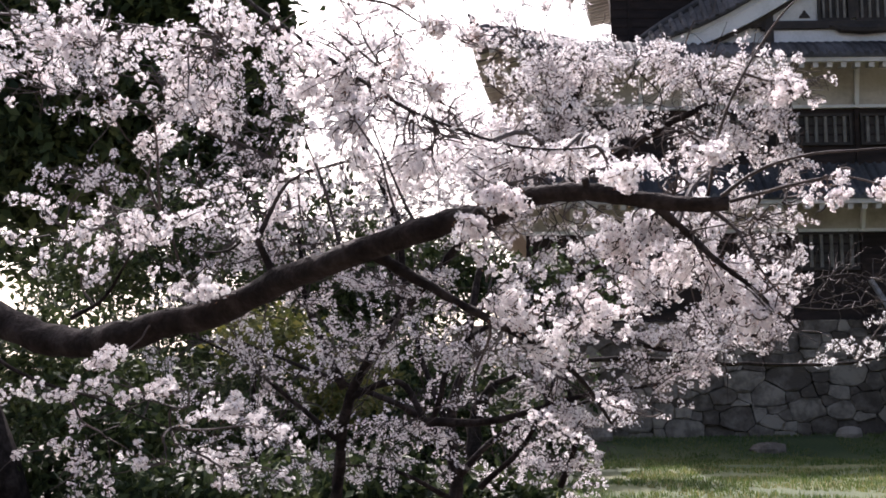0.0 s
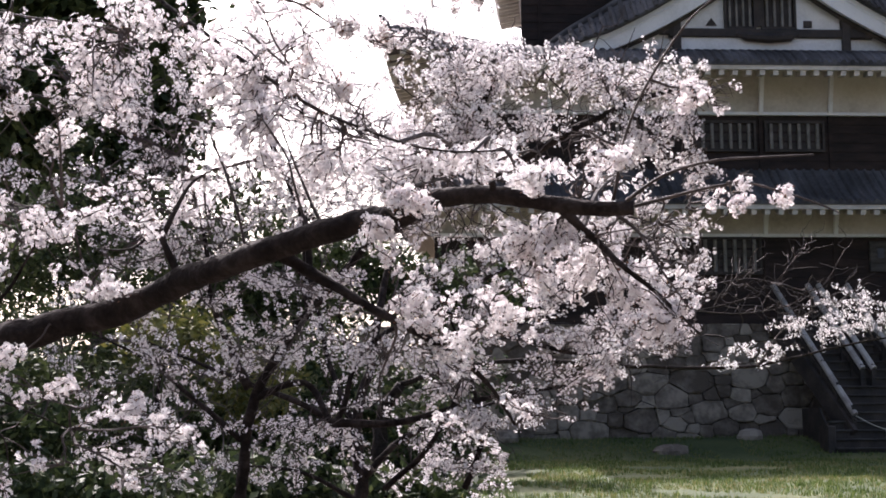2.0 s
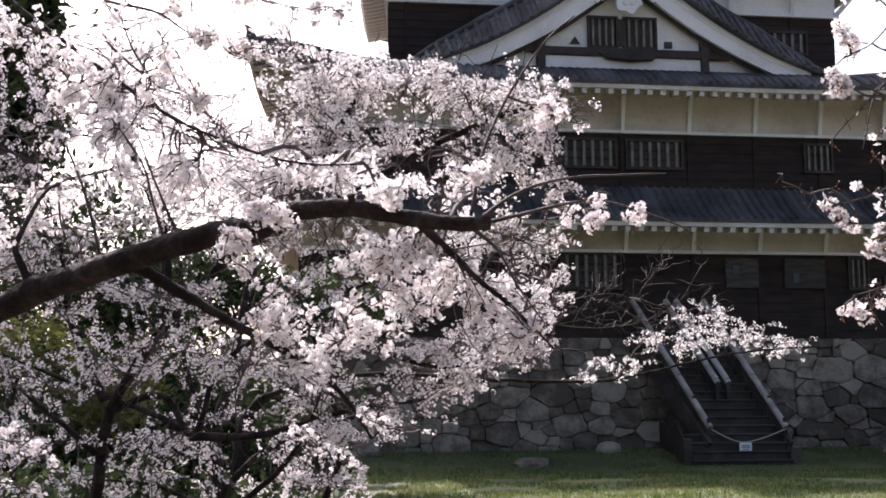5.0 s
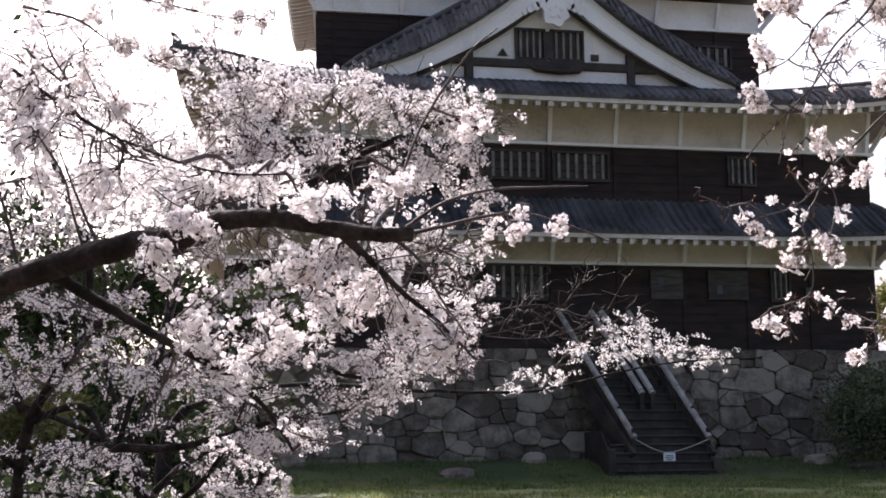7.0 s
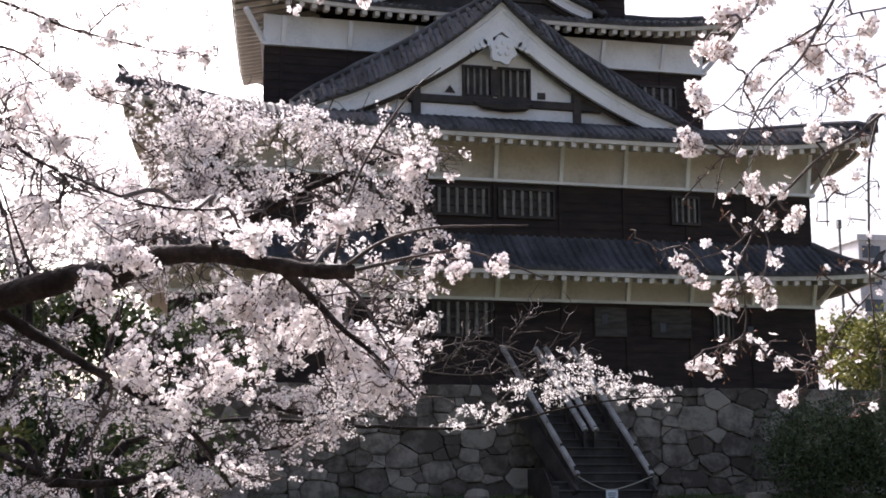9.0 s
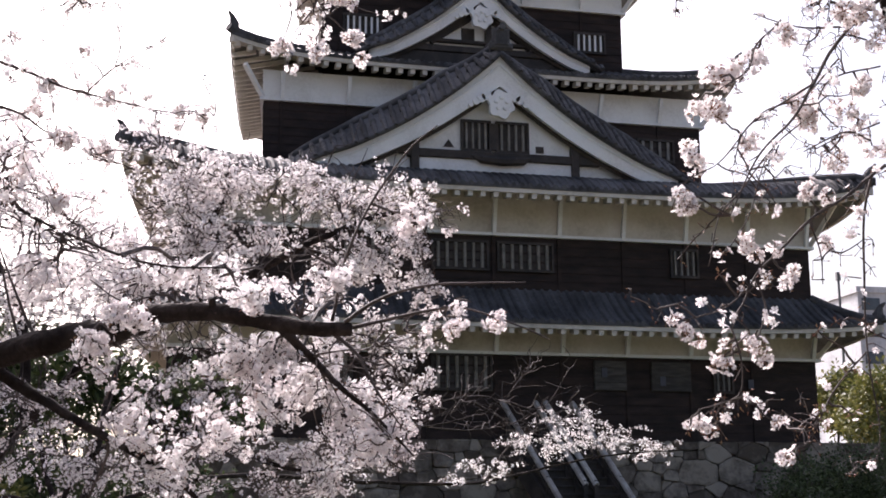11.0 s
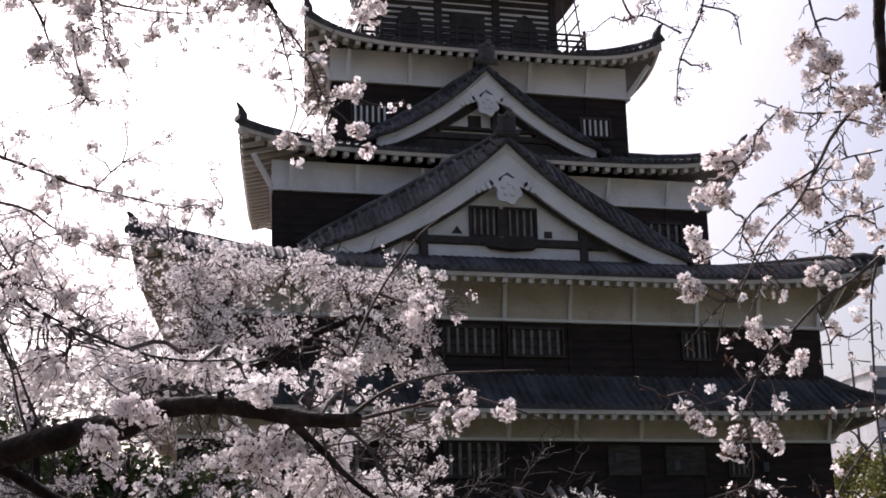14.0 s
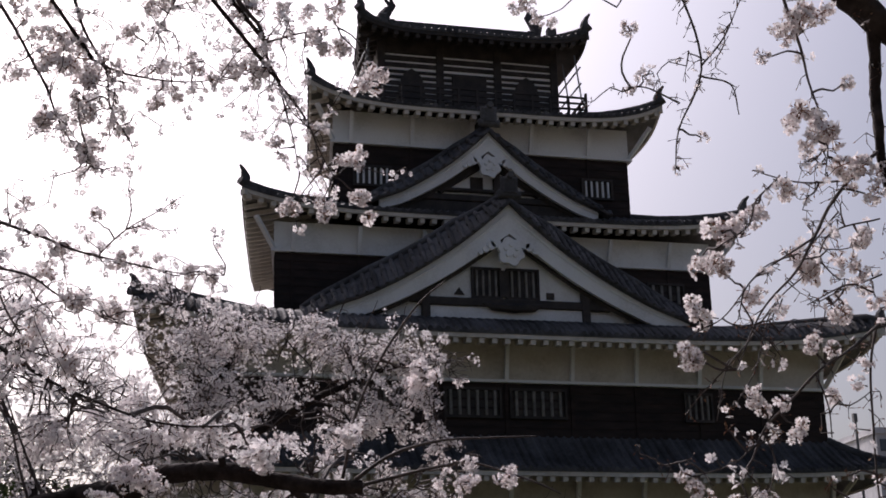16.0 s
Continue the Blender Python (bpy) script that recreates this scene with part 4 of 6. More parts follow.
LIMBS_A = [
    (0.115, 0.026, [(-4.02, 10.2, 1.82), (-3.35, 10, 1.61), (-2.8, 9.8, 1.46), (-2.37, 9.5, 1.34), (-1.98, 9.2, 1.28), (-1.62, 9, 1.38), (-1.16, 8.6, 1.51), (-0.81, 8.2, 1.59), (-0.33, 7.8, 1.69), (-0.14, 7.7, 1.7), (0.01, 7.5, 1.73), (0.22, 7.4, 1.72), (0.45, 7.3, 1.68), (0.74, 7.2, 1.66)]),
    (0.0078, 0.003, [(0.67, 7.25, 1.69), (0.71, 7.2, 1.93), (0.8, 7.15, 2.14), (0.94, 7.1, 2.35), (1.06, 7.1, 2.46)]),
    (0.0096, 0.003, [(0.71, 7.2, 1.68), (0.83, 7.15, 1.76), (1, 7.1, 1.81), (1.19, 7.05, 1.82), (1.38, 7, 1.82)]),
]
LIMBS_A += [
    (0.0084, 0.003, [(0.74, 7.2, 1.66), (0.93, 7.15, 1.7), (1.05, 7.1, 1.72), (1.16, 7.1, 1.73), (1.35, 7, 1.65), (1.47, 7, 1.6)]),
    (0.032, 0.006, [(-0.65, 8.2, 1.6), (-0.49, 8.1, 1.48), (-0.29, 8, 1.37), (-0.1, 7.9, 1.25), (0.09, 7.8, 1.13), (0.24, 7.8, 0.99), (0.34, 7.8, 0.83)]),
    (0.022, 0.004, [(0.48, 7.4, 1.69), (0.62, 7.4, 1.56), (0.72, 7.3, 1.43), (0.86, 7.3, 1.31), (1, 7.3, 1.17)]),
    (0.0096, 0.003, [(0.67, 7.3, 1.66), (0.76, 7.2, 1.55), (0.82, 7.1, 1.39), (0.92, 7.1, 1.25)]),
    (0.0240, 0.003, [(-1.14, 8.6, 1.56), (-1.21, 8.6, 1.7), (-1.24, 8.6, 1.77), (-1.38, 8.7, 1.69), (-1.56, 8.8, 1.7)]),
]
LIMBS_A += [
    (0.020, 0.014, [(0.21, 7.4, 1.71), (0.215, 7.38, 1.745), (0.21, 7.36, 1.775)]),
    (0.0160, 0.003, [(-1.21, 8.6, 1.75), (-1.11, 8.7, 1.99), (-1.01, 8.8, 2.09)]),
    (0.0160, 0.003, [(-1.56, 9.4, 3.35), (-1.35, 9.2, 3.09), (-0.96, 8.8, 2.71), (-0.56, 8.4, 2.34), (-0.22, 8, 2.1), (0.03, 7.7, 1.97), (0.28, 7.5, 1.93)]),
    (0.0160, 0.003, [(-2.35, 9.6, 1.45), (-2.13, 9.4, 1.54), (-1.94, 9.2, 1.76), (-1.74, 9, 1.96)]),
    (0.0084, 0.003, [(-0.51, 8.2, 1.64), (-0.58, 8.2, 1.87), (-0.63, 8.2, 2.05), (-0.76, 8.3, 2.26)]),
    (0.0096, 0.003, [(-0.81, 8.4, 1.63), (-0.9, 8.4, 1.96), (-0.99, 8.5, 2.19), (-1.04, 8.5, 2.33)]),
    (0.0096, 0.003, [(-0.46, 8.1, 1.7), (-0.55, 8.1, 1.9), (-0.65, 8.1, 2.16)]),
]
LIMBS_A += [
    (0.0160, 0.003, [(-2.92, 9.6, 1.34), (-2.49, 9.4, 1.11), (-2.15, 9.2, 1.01), (-1.7, 9, 0.84)]),
    (0.0060, 0.003, [(0.12, 7.6, 1.77), (0.04, 7.6, 1.83), (-0.12, 7.6, 1.8), (-0.25, 7.7, 1.9)]),
    (0.0084, 0.003, [(-2.73, 9.4, 3.09), (-2.31, 9.2, 3.01), (-1.9, 9, 2.9), (-1.47, 8.8, 2.79)]),
]
BLOBS_A = [
    (-2.3, 9.2, 2.82, 0.57, 0.60, 0.33, 28),
    (-1.47, 8.8, 2.68, 0.45, 0.60, 0.31, 23),
    (-0.77, 8.5, 2.56, 0.40, 0.70, 0.32, 28),
    (-1.69, 8.8, 2.31, 0.45, 0.50, 0.20, 13),
    (-0.56, 8.5, 2.12, 0.53, 0.50, 0.26, 39),
    (-2.31, 9.8, 1.92, 0.62, 0.50, 0.26, 17),
    (-1.31, 9.2, 1.97, 0.50, 0.50, 0.21, 20),
    (0.06, 7.9, 1.92, 0.41, 0.30, 0.12, 18),
    (0.56, 7.7, 1.85, 0.35, 0.30, 0.12, 13),
    (-0.23, 7.45, 1.59, 0.10, 0.12, 0.09, 6),
    (-0.12, 7.35, 1.69, 0.13, 0.06, 0.06, 8),
    (-1.45, 8.5, 1.47, 0.05, 0.04, 0.03, 1),
    (0.54, 7.6, 1.53, 0.42, 0.40, 0.16, 23),
    (0.55, 7.7, 1.46, 0.47, 0.50, 0.23, 31),
    (0.84, 7.3, 1.28, 0.18, 0.40, 0.18, 10),
]
BLOBS_A2 = [
    (-0.61, 8.7, 2.05, 0.30, 0.50, 0.19, 13),
    (-0.19, 8.4, 2.19, 0.29, 0.40, 0.16, 13),
    (-0.82, 8.8, 2.46, 0.30, 0.40, 0.22, 13),
    (-0.19, 8, 1.43, 0.37, 0.60, 0.22, 9),
    (0.19, 7.9, 1.23, 0.41, 0.60, 0.26, 10),
    (-0.05, 7.9, 0.9, 0.48, 0.60, 0.22, 2),
    (0.42, 7.8, 0.94, 0.29, 0.50, 0.19, 2),
    (1.13, 7.1, 1.74, 0.06, 0.05, 0.05, 2),
    (1.26, 7, 1.66, 0.05, 0.04, 0.02, 1),
    (1.10, 7, 1.64, 0.03, 0.04, 0.03, 1),
    (0.91, 7.2, 1.51, 0.13, 0.30, 0.13, 10),
    (-2.11, 9.3, 1.05, 0.70, 0.60, 0.18, 6),
    (-2.39, 9.5, 0.61, 0.57, 0.60, 0.19, 5),
    (-1.37, 9, 0.83, 0.49, 0.60, 0.23, 3),
]
BLOBS_A2 += [
    (-1.52, 9, 0.7, 0.46, 0.60, 0.20, 1),
    (1.03, 7.2, 2.08, 0.15, 0.20, 0.04, 3),
]
BLOBS_A3 = [
    (-2.01, 8.7, 1.15, 0.24, 0.50, 0.08, 3),
    (-1.72, 8.7, 1.02, 0.27, 0.50, 0.08, 4),
    (-1.40, 8.7, 0.91, 0.24, 0.50, 0.09, 3),
    (-1.11, 8.7, 0.80, 0.27, 0.50, 0.08, 4),
    (-1.76, 8.7, 0.65, 0.24, 0.50, 0.07, 3),
    (-1.29, 8.7, 0.60, 0.30, 0.50, 0.08, 5),
    (-2.10, 8.7, 1.72, 0.16, 0.50, 0.16, 6),
    (-1.81, 8.7, 1.74, 0.24, 0.50, 0.14, 5),
    (-1.57, 8.7, 1.53, 0.22, 0.50, 0.11, 5),
    (-1.30, 8.7, 1.85, 0.22, 0.50, 0.16, 4),
    (-2.05, 8.7, 2.69, 0.32, 0.50, 0.19, 10),
    (-1.61, 8.7, 2.43, 0.30, 0.50, 0.16, 9),
    (-1.06, 8.7, 2.57, 0.24, 0.50, 0.16, 7),
    (-1.26, 8.7, 2.74, 0.24, 0.50, 0.11, 5),
    (0.53, 8.7, 2.06, 0.32, 0.50, 0.07, 9),
    (0.89, 8.7, 2.00, 0.16, 0.50, 0.05, 5),
    (0.03, 8.7, 1.81, 0.14, 0.50, 0.11, 5),
]
BLOBS_A3 += [
    (0.96, 7.2, 1.68, 0.13, 0.20, 0.05, 4),
    (1.10, 7.2, 1.73, 0.06, 0.20, 0.03, 1),
    (1.07, 7.2, 1.63, 0.10, 0.20, 0.04, 2),
    (0.87, 7.2, 1.58, 0.15, 0.20, 0.05, 7),
    (0.33, 7.2, 1.76, 0.07, 0.20, 0.05, 5),
    (0.47, 7.2, 1.91, 0.05, 0.20, 0.03, 2),
    (0.63, 7.2, 1.84, 0.13, 0.20, 0.04, 5),
]
cherry("old cherry tree in full bloom with a long dark leaning bough", LIMBS_A, BLOBS_A + BLOBS_A2 + BLOBS_A3, 3, 0.34, 10, 0.036, 0.0148, trunk_first=False, stand=(-4.9, 10.3), shoots=0.3, thick=0.0045, fill=1.6, openness=-0.12, buds=0.5)
LIMBS_B = [
    (0.062, 0.022, [(-1.25, 14.5, -0.27), (-1.26, 14.4, 0.26), (-1.21, 14.2, 0.83), (-0.97, 14, 1.39), (-0.65, 13.8, 1.84), (-0.05, 13.6, 2.49), (0.54, 13.4, 3.12), (0.85, 13.2, 3.65)]),
    (0.034, 0.012, [(-1.11, 14.1, 1.11), (-0.69, 13.8, 1.24), (-0.45, 13.5, 0.91), (-0.23, 13.4, 1.45), (0.3, 13.2, 1.8), (1, 13, 2.14), (1.69, 12.8, 2.39)]),
    (0.06, 0.015, [(-0.65, 13.8, 1.84), (-0.71, 14, 2.54), (-0.92, 14.2, 3.15), (-1.18, 14.3, 3.77)]),
    (0.06, 0.015, [(-0.05, 13.6, 2.49), (0.57, 13.2, 2.71), (1.28, 13, 3.1), (1.89, 12.8, 3.4), (2.44, 12.8, 3.55)]),
]
LIMBS_B += [
    (0.030, 0.010, [(0.3, 13.2, 1.8), (0.82, 13, 1.61), (1.41, 12.8, 1.42), (1.93, 12.7, 1.5), (2.38, 12.7, 1.59)]),
    (0.04, 0.012, [(-0.45, 13.5, 0.91), (0.13, 13.2, 0.91), (0.73, 13, 1.08), (1.34, 12.9, 1.16)]),
    (0.03, 0.008, [(-0.03, 13.6, 0.37), (0.32, 13.4, 0.73), (0.53, 13.2, 1.17), (0.64, 13, 1.78)]),
    (0.03, 0.008, [(0.59, 13.4, 0.37), (0.71, 13.2, 0.82), (0.57, 13.2, 1.44), (0.3, 13.3, 2.17)]),
    (0.03, 0.008, [(-1.25, 14.2, 0.78), (-1.74, 14.3, 1.21), (-2.14, 14.4, 1.5), (-2.54, 14.5, 1.7)]),
    (0.04, 0.01, [(-1.16, 14.1, 1.2), (-1.47, 14.2, 1.88), (-1.59, 14.3, 2.57), (-1.76, 14.4, 3.18)]),
]
BLOBS_B = [
    (0.66, 13.2, 3.69, 0.63, 0.90, 0.32, 32),
    (1.73, 12.9, 3.6, 0.67, 0.80, 0.31, 32),
    (2.26, 12.8, 3.5, 0.36, 0.60, 0.22, 10),
    (2.58, 12.8, 3.43, 0.20, 0.30, 0.07, 3),
    (0.85, 13.2, 3.18, 0.68, 0.90, 0.32, 27),
    (1.72, 12.9, 3.09, 0.58, 0.80, 0.36, 25),
    (2.16, 12.8, 3.08, 0.27, 0.60, 0.27, 8),
    (-0.72, 14, 3.46, 0.82, 1.00, 0.62, 30),
    (-0.71, 13.8, 2.7, 0.85, 1.00, 0.38, 22),
    (-1.87, 14.2, 2.99, 0.84, 0.90, 0.54, 17),
    (-2.14, 14.2, 2.4, 0.74, 0.90, 0.30, 10),
    (0.31, 13.4, 2.46, 0.73, 0.90, 0.32, 20),
]
BLOBS_B2 = [
    (-0.43, 12.5, 3.14, 0.55, 0.60, 0.38, 20),
    (-0.08, 12.5, 2.71, 0.51, 0.50, 0.25, 15),
    (-3.16, 12.5, 3.6, 0.83, 0.80, 0.52, 17),
    (-1.94, 13, 3.44, 0.85, 0.80, 0.53, 22),
    (-1.04, 13, 3.85, 0.57, 0.80, 0.40, 17),
    (-2.69, 13, 2.77, 1.04, 0.80, 0.27, 15),
    (-1.07, 13.5, 1.58, 0.60, 0.80, 0.42, 6),
    (-0.45, 13.5, 0.87, 1.01, 0.80, 0.37, 3),
    (-1.76, 13.8, 2.37, 0.95, 0.70, 0.29, 22),
    (-2.07, 14, 1.92, 0.97, 0.70, 0.24, 17),
    (-0.7, 13.4, 2.03, 0.73, 0.80, 0.27, 17),
    (0.4, 13.4, 3.61, 0.50, 0.80, 0.32, 22),
    (0.92, 13.2, 3.73, 0.41, 0.80, 0.23, 15),
]
BLOBS_B2 += [
    (0.63, 13.3, 3.09, 0.54, 0.80, 0.32, 17),
    (0.83, 13.1, 1.97, 0.80, 0.90, 0.40, 25),
    (1.68, 12.8, 1.51, 0.62, 0.80, 0.26, 17),
    (2.06, 12.7, 1.55, 0.39, 0.60, 0.22, 10),
    (1.43, 12.9, 1.16, 0.35, 0.50, 0.18, 3),
    (-0.41, 13.6, 1.46, 0.84, 1.00, 0.46, 17),
    (0.56, 13.1, 1.17, 0.71, 0.90, 0.36, 10),
    (-1.5, 14.2, 1.49, 0.78, 0.90, 0.39, 10),
    (-2.22, 14.4, 1.12, 0.80, 0.90, 0.35, 7),
    (-1.83, 14.4, 0.59, 1.00, 0.90, 0.30, 7),
    (0.49, 13.3, 0.6, 0.59, 0.80, 0.23, 7),
    (-0.58, 13.6, 0.64, 0.74, 0.90, 0.28, 5),
    (0.2, 13.3, 4.14, 0.41, 0.60, 0.27, 6),
]
BLOBS_B2 += [
    (1.69, 12.8, 2.43, 0.35, 0.60, 0.17, 9),
    (2.10, 12.8, 2.22, 0.30, 0.60, 0.22, 8),
    (1.65, 12.8, 2.03, 0.35, 0.60, 0.22, 9),
    (2.19, 12.8, 1.86, 0.26, 0.60, 0.17, 6),
    (1.83, 12.8, 1.68, 0.35, 0.60, 0.17, 8),
    (1.30, 12.8, 1.46, 0.35, 0.60, 0.22, 9),
    (1.65, 12.8, 1.24, 0.30, 0.60, 0.17, 6),
    (1.04, 12.8, 1.03, 0.35, 0.60, 0.22, 7),
    (2.10, 12.8, 1.51, 0.30, 0.60, 0.13, 5),
    (0.78, 12.8, 1.58, 0.35, 0.60, 0.26, 8),
    (0.36, 12.8, 1.32, 0.39, 0.60, 0.26, 8),
    (0.62, 12.8, 0.86, 0.39, 0.60, 0.17, 6),
    (-0.18, 12.8, 1.40, 0.35, 0.60, 0.26, 7),
    (1.11, 12.8, 2.28, 0.35, 0.60, 0.22, 7),
]
BLOBS_B2 += [
    (2.40, 12.8, 3.60, 0.26, 0.50, 0.13, 4),
    (2.65, 12.8, 3.42, 0.17, 0.50, 0.05, 3),
    (2.30, 12.8, 3.41, 0.26, 0.50, 0.17, 5),
    (2.25, 12.8, 3.18, 0.22, 0.50, 0.17, 6),
    (1.39, 12.8, 3.71, 0.35, 0.50, 0.17, 6),
]
BLOBS_B2 += [
    (2.29, 12.8, 2.96, 0.22, 0.40, 0.17, 6),
    (2.45, 12.8, 2.73, 0.19, 0.40, 0.17, 6),
    (2.37, 12.8, 2.42, 0.22, 0.40, 0.17, 6),
    (2.05, 12.8, 2.59, 0.26, 0.40, 0.22, 7),
    (1.88, 12.8, 2.95, 0.26, 0.40, 0.17, 6),
    (2.36, 12.8, 2.06, 0.22, 0.40, 0.22, 6),
]
cherry("wide cherry tree in full bloom standing on the lawn edge", LIMBS_B, BLOBS_B + BLOBS_B2, 5, 0.50, 7, 0.033, 0.0128, shoots=0.7, thick=0.0065, fill=3.2, openness=-0.20, buds=0.8)
LIMBS_D = [
    (0.110, 0.030, [(-0.22, 19.5, -0.84), (-0.18, 19.5, 0.17), (-0.21, 19.5, 0.99), (-0.06, 19.5, 1.67), (0.13, 19.8, 2.68), (0.25, 19.9, 3.19)]),
    (0.060, 0.012, [(-0.2, 19.5, 0.58), (-0.75, 19.2, 1.12), (-1.42, 19.1, 1.4), (-2.08, 19.0, 1.67), (-2.76, 19.1, 1.95)]),
    (0.050, 0.012, [(-0.18, 19.5, 0.3), (0.47, 19.2, 0.84), (1.15, 19.1, 1.1), (1.82, 19.0, 1.29)]),
    (0.050, 0.010, [(-0.19, 19.5, 0.78), (-0.55, 19.8, 1.69), (-0.76, 19.9, 2.56), (-1.19, 20.0, 3.15)]),
    (0.040, 0.010, [(-0.19, 19.5, 0.03), (-0.89, 19.2, 0.39), (-1.69, 19.1, 0.47)]),
]
BLOBS_D = [
    (-2.75, 19.5, 1.84, 0.70, 1.20, 0.42, 14),
    (-1.72, 19.5, 1.62, 0.76, 1.20, 0.42, 16),
    (-0.75, 19.5, 1.96, 0.70, 1.20, 0.49, 14),
    (-2.27, 19.5, 1.01, 0.83, 1.20, 0.42, 14),
    (-1.17, 19.5, 0.86, 0.83, 1.20, 0.42, 16),
    (-0.20, 19.5, 1.12, 0.70, 1.20, 0.49, 14),
    (-0.76, 19.5, 0.31, 0.83, 1.20, 0.35, 12),
    (-1.92, 19.5, 0.33, 0.83, 1.20, 0.31, 10),
    (0.34, 19.5, 0.36, 0.76, 1.20, 0.42, 14),
    (0.90, 19.5, 0.90, 0.70, 1.20, 0.42, 14),
    (0.63, 19.5, 1.67, 0.63, 1.20, 0.42, 12),
    (1.30, 19.5, 0.35, 0.63, 1.20, 0.42, 12),
    (1.95, 19.5, 1.10, 0.49, 1.20, 0.42, 8),
    (-1.17, 19.5, 2.52, 0.63, 1.20, 0.42, 10),
    (-3.64, 19.5, 1.72, 0.63, 1.20, 0.35, 8),
]
cherry("cherry tree in bloom in the shade behind the old bough", LIMBS_D, BLOBS_D, 17, 0.6, 6, 0.038, 0.0150, shoots=0.4, thick=0.007, fill=2.0, openness=-0.15)
LIMBS_C = [
    (0.16, 0.10, [(0.37, 27, -0.56), (0.25, 27, 0.96), (0.61, 26.8, 1.71)]),
    (0.05, 0.012, [(0.61, 26.8, 1.71), (1.75, 26.6, 1.99), (2.98, 26.4, 2.07), (4.32, 26.2, 1.96), (5.88, 26, 1.9), (6.69, 26, 1.95), (7.52, 26, 2.12), (8.26, 26, 2.29), (9.21, 26, 2.44), (10.41, 26, 2.52)]),
    (0.024, 0.004, [(2.79, 26.4, 2.07), (4.09, 26, 2.43), (5.04, 25.8, 2.69), (5.82, 25.7, 3.08), (6.61, 25.6, 3.34)]),
    (0.018, 0.004, [(5.24, 25.8, 2.81), (6.22, 25.7, 3), (6.91, 25.6, 3.34), (7.44, 25.6, 3.89)]),
    (0.015, 0.004, [(6.91, 25.6, 3.34), (7.63, 25.6, 3.2), (8.13, 25.5, 3.89)]),
]
LIMBS_C += [
    (0.015, 0.004, [(6.69, 26, 1.95), (7.22, 26, 2.64), (7.96, 26, 2.94), (8.5, 26, 3.25)]),
    (0.014, 0.004, [(5.55, 25.8, 3.2), (6.03, 25.7, 3.34), (6.64, 25.7, 3.4), (7.21, 25.6, 3.19)]),
    (0.014, 0.004, [(5.34, 25.8, 2.91), (6.22, 25.7, 2.81), (7.03, 25.7, 2.91), (7.42, 25.6, 3.1)]),
    (0.012, 0.004, [(6.02, 25.7, 3.08), (6.33, 25.7, 3.49), (6.64, 25.7, 3.69)]),
    (0.012, 0.004, [(7.01, 25.6, 3.39), (7.23, 25.6, 3.69), (7.49, 25.6, 3.99)]),
    (0.012, 0.004, [(6.43, 25.7, 3.32), (6.85, 25.6, 3.04), (7.31, 25.6, 2.8)]),
]
BLOBS_C = [
    (8.28, 26, 2.99, 0.76, 1.40, 0.42, 16),
    (9.01, 26, 2.66, 1.12, 1.40, 0.31, 18),
    (9.86, 26, 2.44, 0.72, 1.20, 0.25, 9),
    (6.7, 26, 2.16, 0.59, 1.20, 0.30, 11),
    (7.63, 26, 2.49, 0.80, 1.20, 0.34, 13),
    (6.08, 26, 1.95, 0.39, 0.80, 0.16, 4),
    (4.13, 26.2, 2.16, 1.17, 1.20, 0.49, 12),
]
cherry("distant cherry tree with a low flowering branch before the stair", LIMBS_C, BLOBS_C, 7, 0.6, 6, 0.05, 0.0180, shoots=0.0, fill=2.2, openness=-0.35, side=1)


# ---- near hanging sprays: each umbel a piece of its own ----
def umbel(seed, n, bud_part=0.25):
    """One cluster of detailed flowers on thin stalks, radius about 1."""
    rn = np.random.default_rng(seed)
    rd = random.Random(seed)
    V, T, M = [], [], []
    o = rn.normal(size=(n, 3))
    o /= np.linalg.norm(o, axis=1, keepdims=True)
    k = 0

    def put(vs, fs, mat):
        nonlocal k
        V.extend(tuple(p) for p in vs)
        T.extend(tuple(i + k for i in q) for q in fs)
        M.extend([mat] * len(fs))
        k += len(vs)

    for d in o:
        r = rd.uniform(0.55, 1.0)
        c = d * r * 0.75
        nz = Vector(d + rn.normal(size=3) * 0.4).normalized()
        ax = nz.orthogonal().normalized()
        ax.rotate(Matrix.Rotation(rd.uniform(0, 6.28), 3, nz))
        ay = nz.cross(ax)
        sz = rd.uniform(0.36, 0.48)
        bud = rd.random() < bud_part
        shape = BUD if bud else LARGE
        s2 = sz * (0.45 if bud else 1)
        close = 1.0 if rd.random() < 0.75 else 2.2
        put([c + s2 * (v[0] * np.array(ax) / (close if not bud else 1) ** 0.5 + v[1] * np.array(ay) / (close if not bud else 1) ** 0.5 + v[2] * close * np.array(nz)) for v in shape[0]], shape[1], 1 if bud else 0)
        b = Build().tube([c, c * 0.5, (0, 0, 0)], [0.035, 0.02, 0.02], 3)
        put(b.v, b.f, 1)
        b = Build().tube([c - np.array(nz) * 0.13, c + np.array(nz) * 0.03], [0.03, 0.07], 5)
        put(b.v, b.f, 1)
    me = bpy.data.meshes.new("umbel")
    me.from_pydata(V, [], T)
    me.materials.append(PETAL)
    me.materials.append(CALYX)
    me.polygons.foreach_set("material_index", M)
    me.update()
    return me


UMBELS = [umbel(20 + i, 13 + 2 * (i % 3)) for i in range(5)]
SPARSE = [umbel(40 + i, 7, 0.65) for i in range(4)]


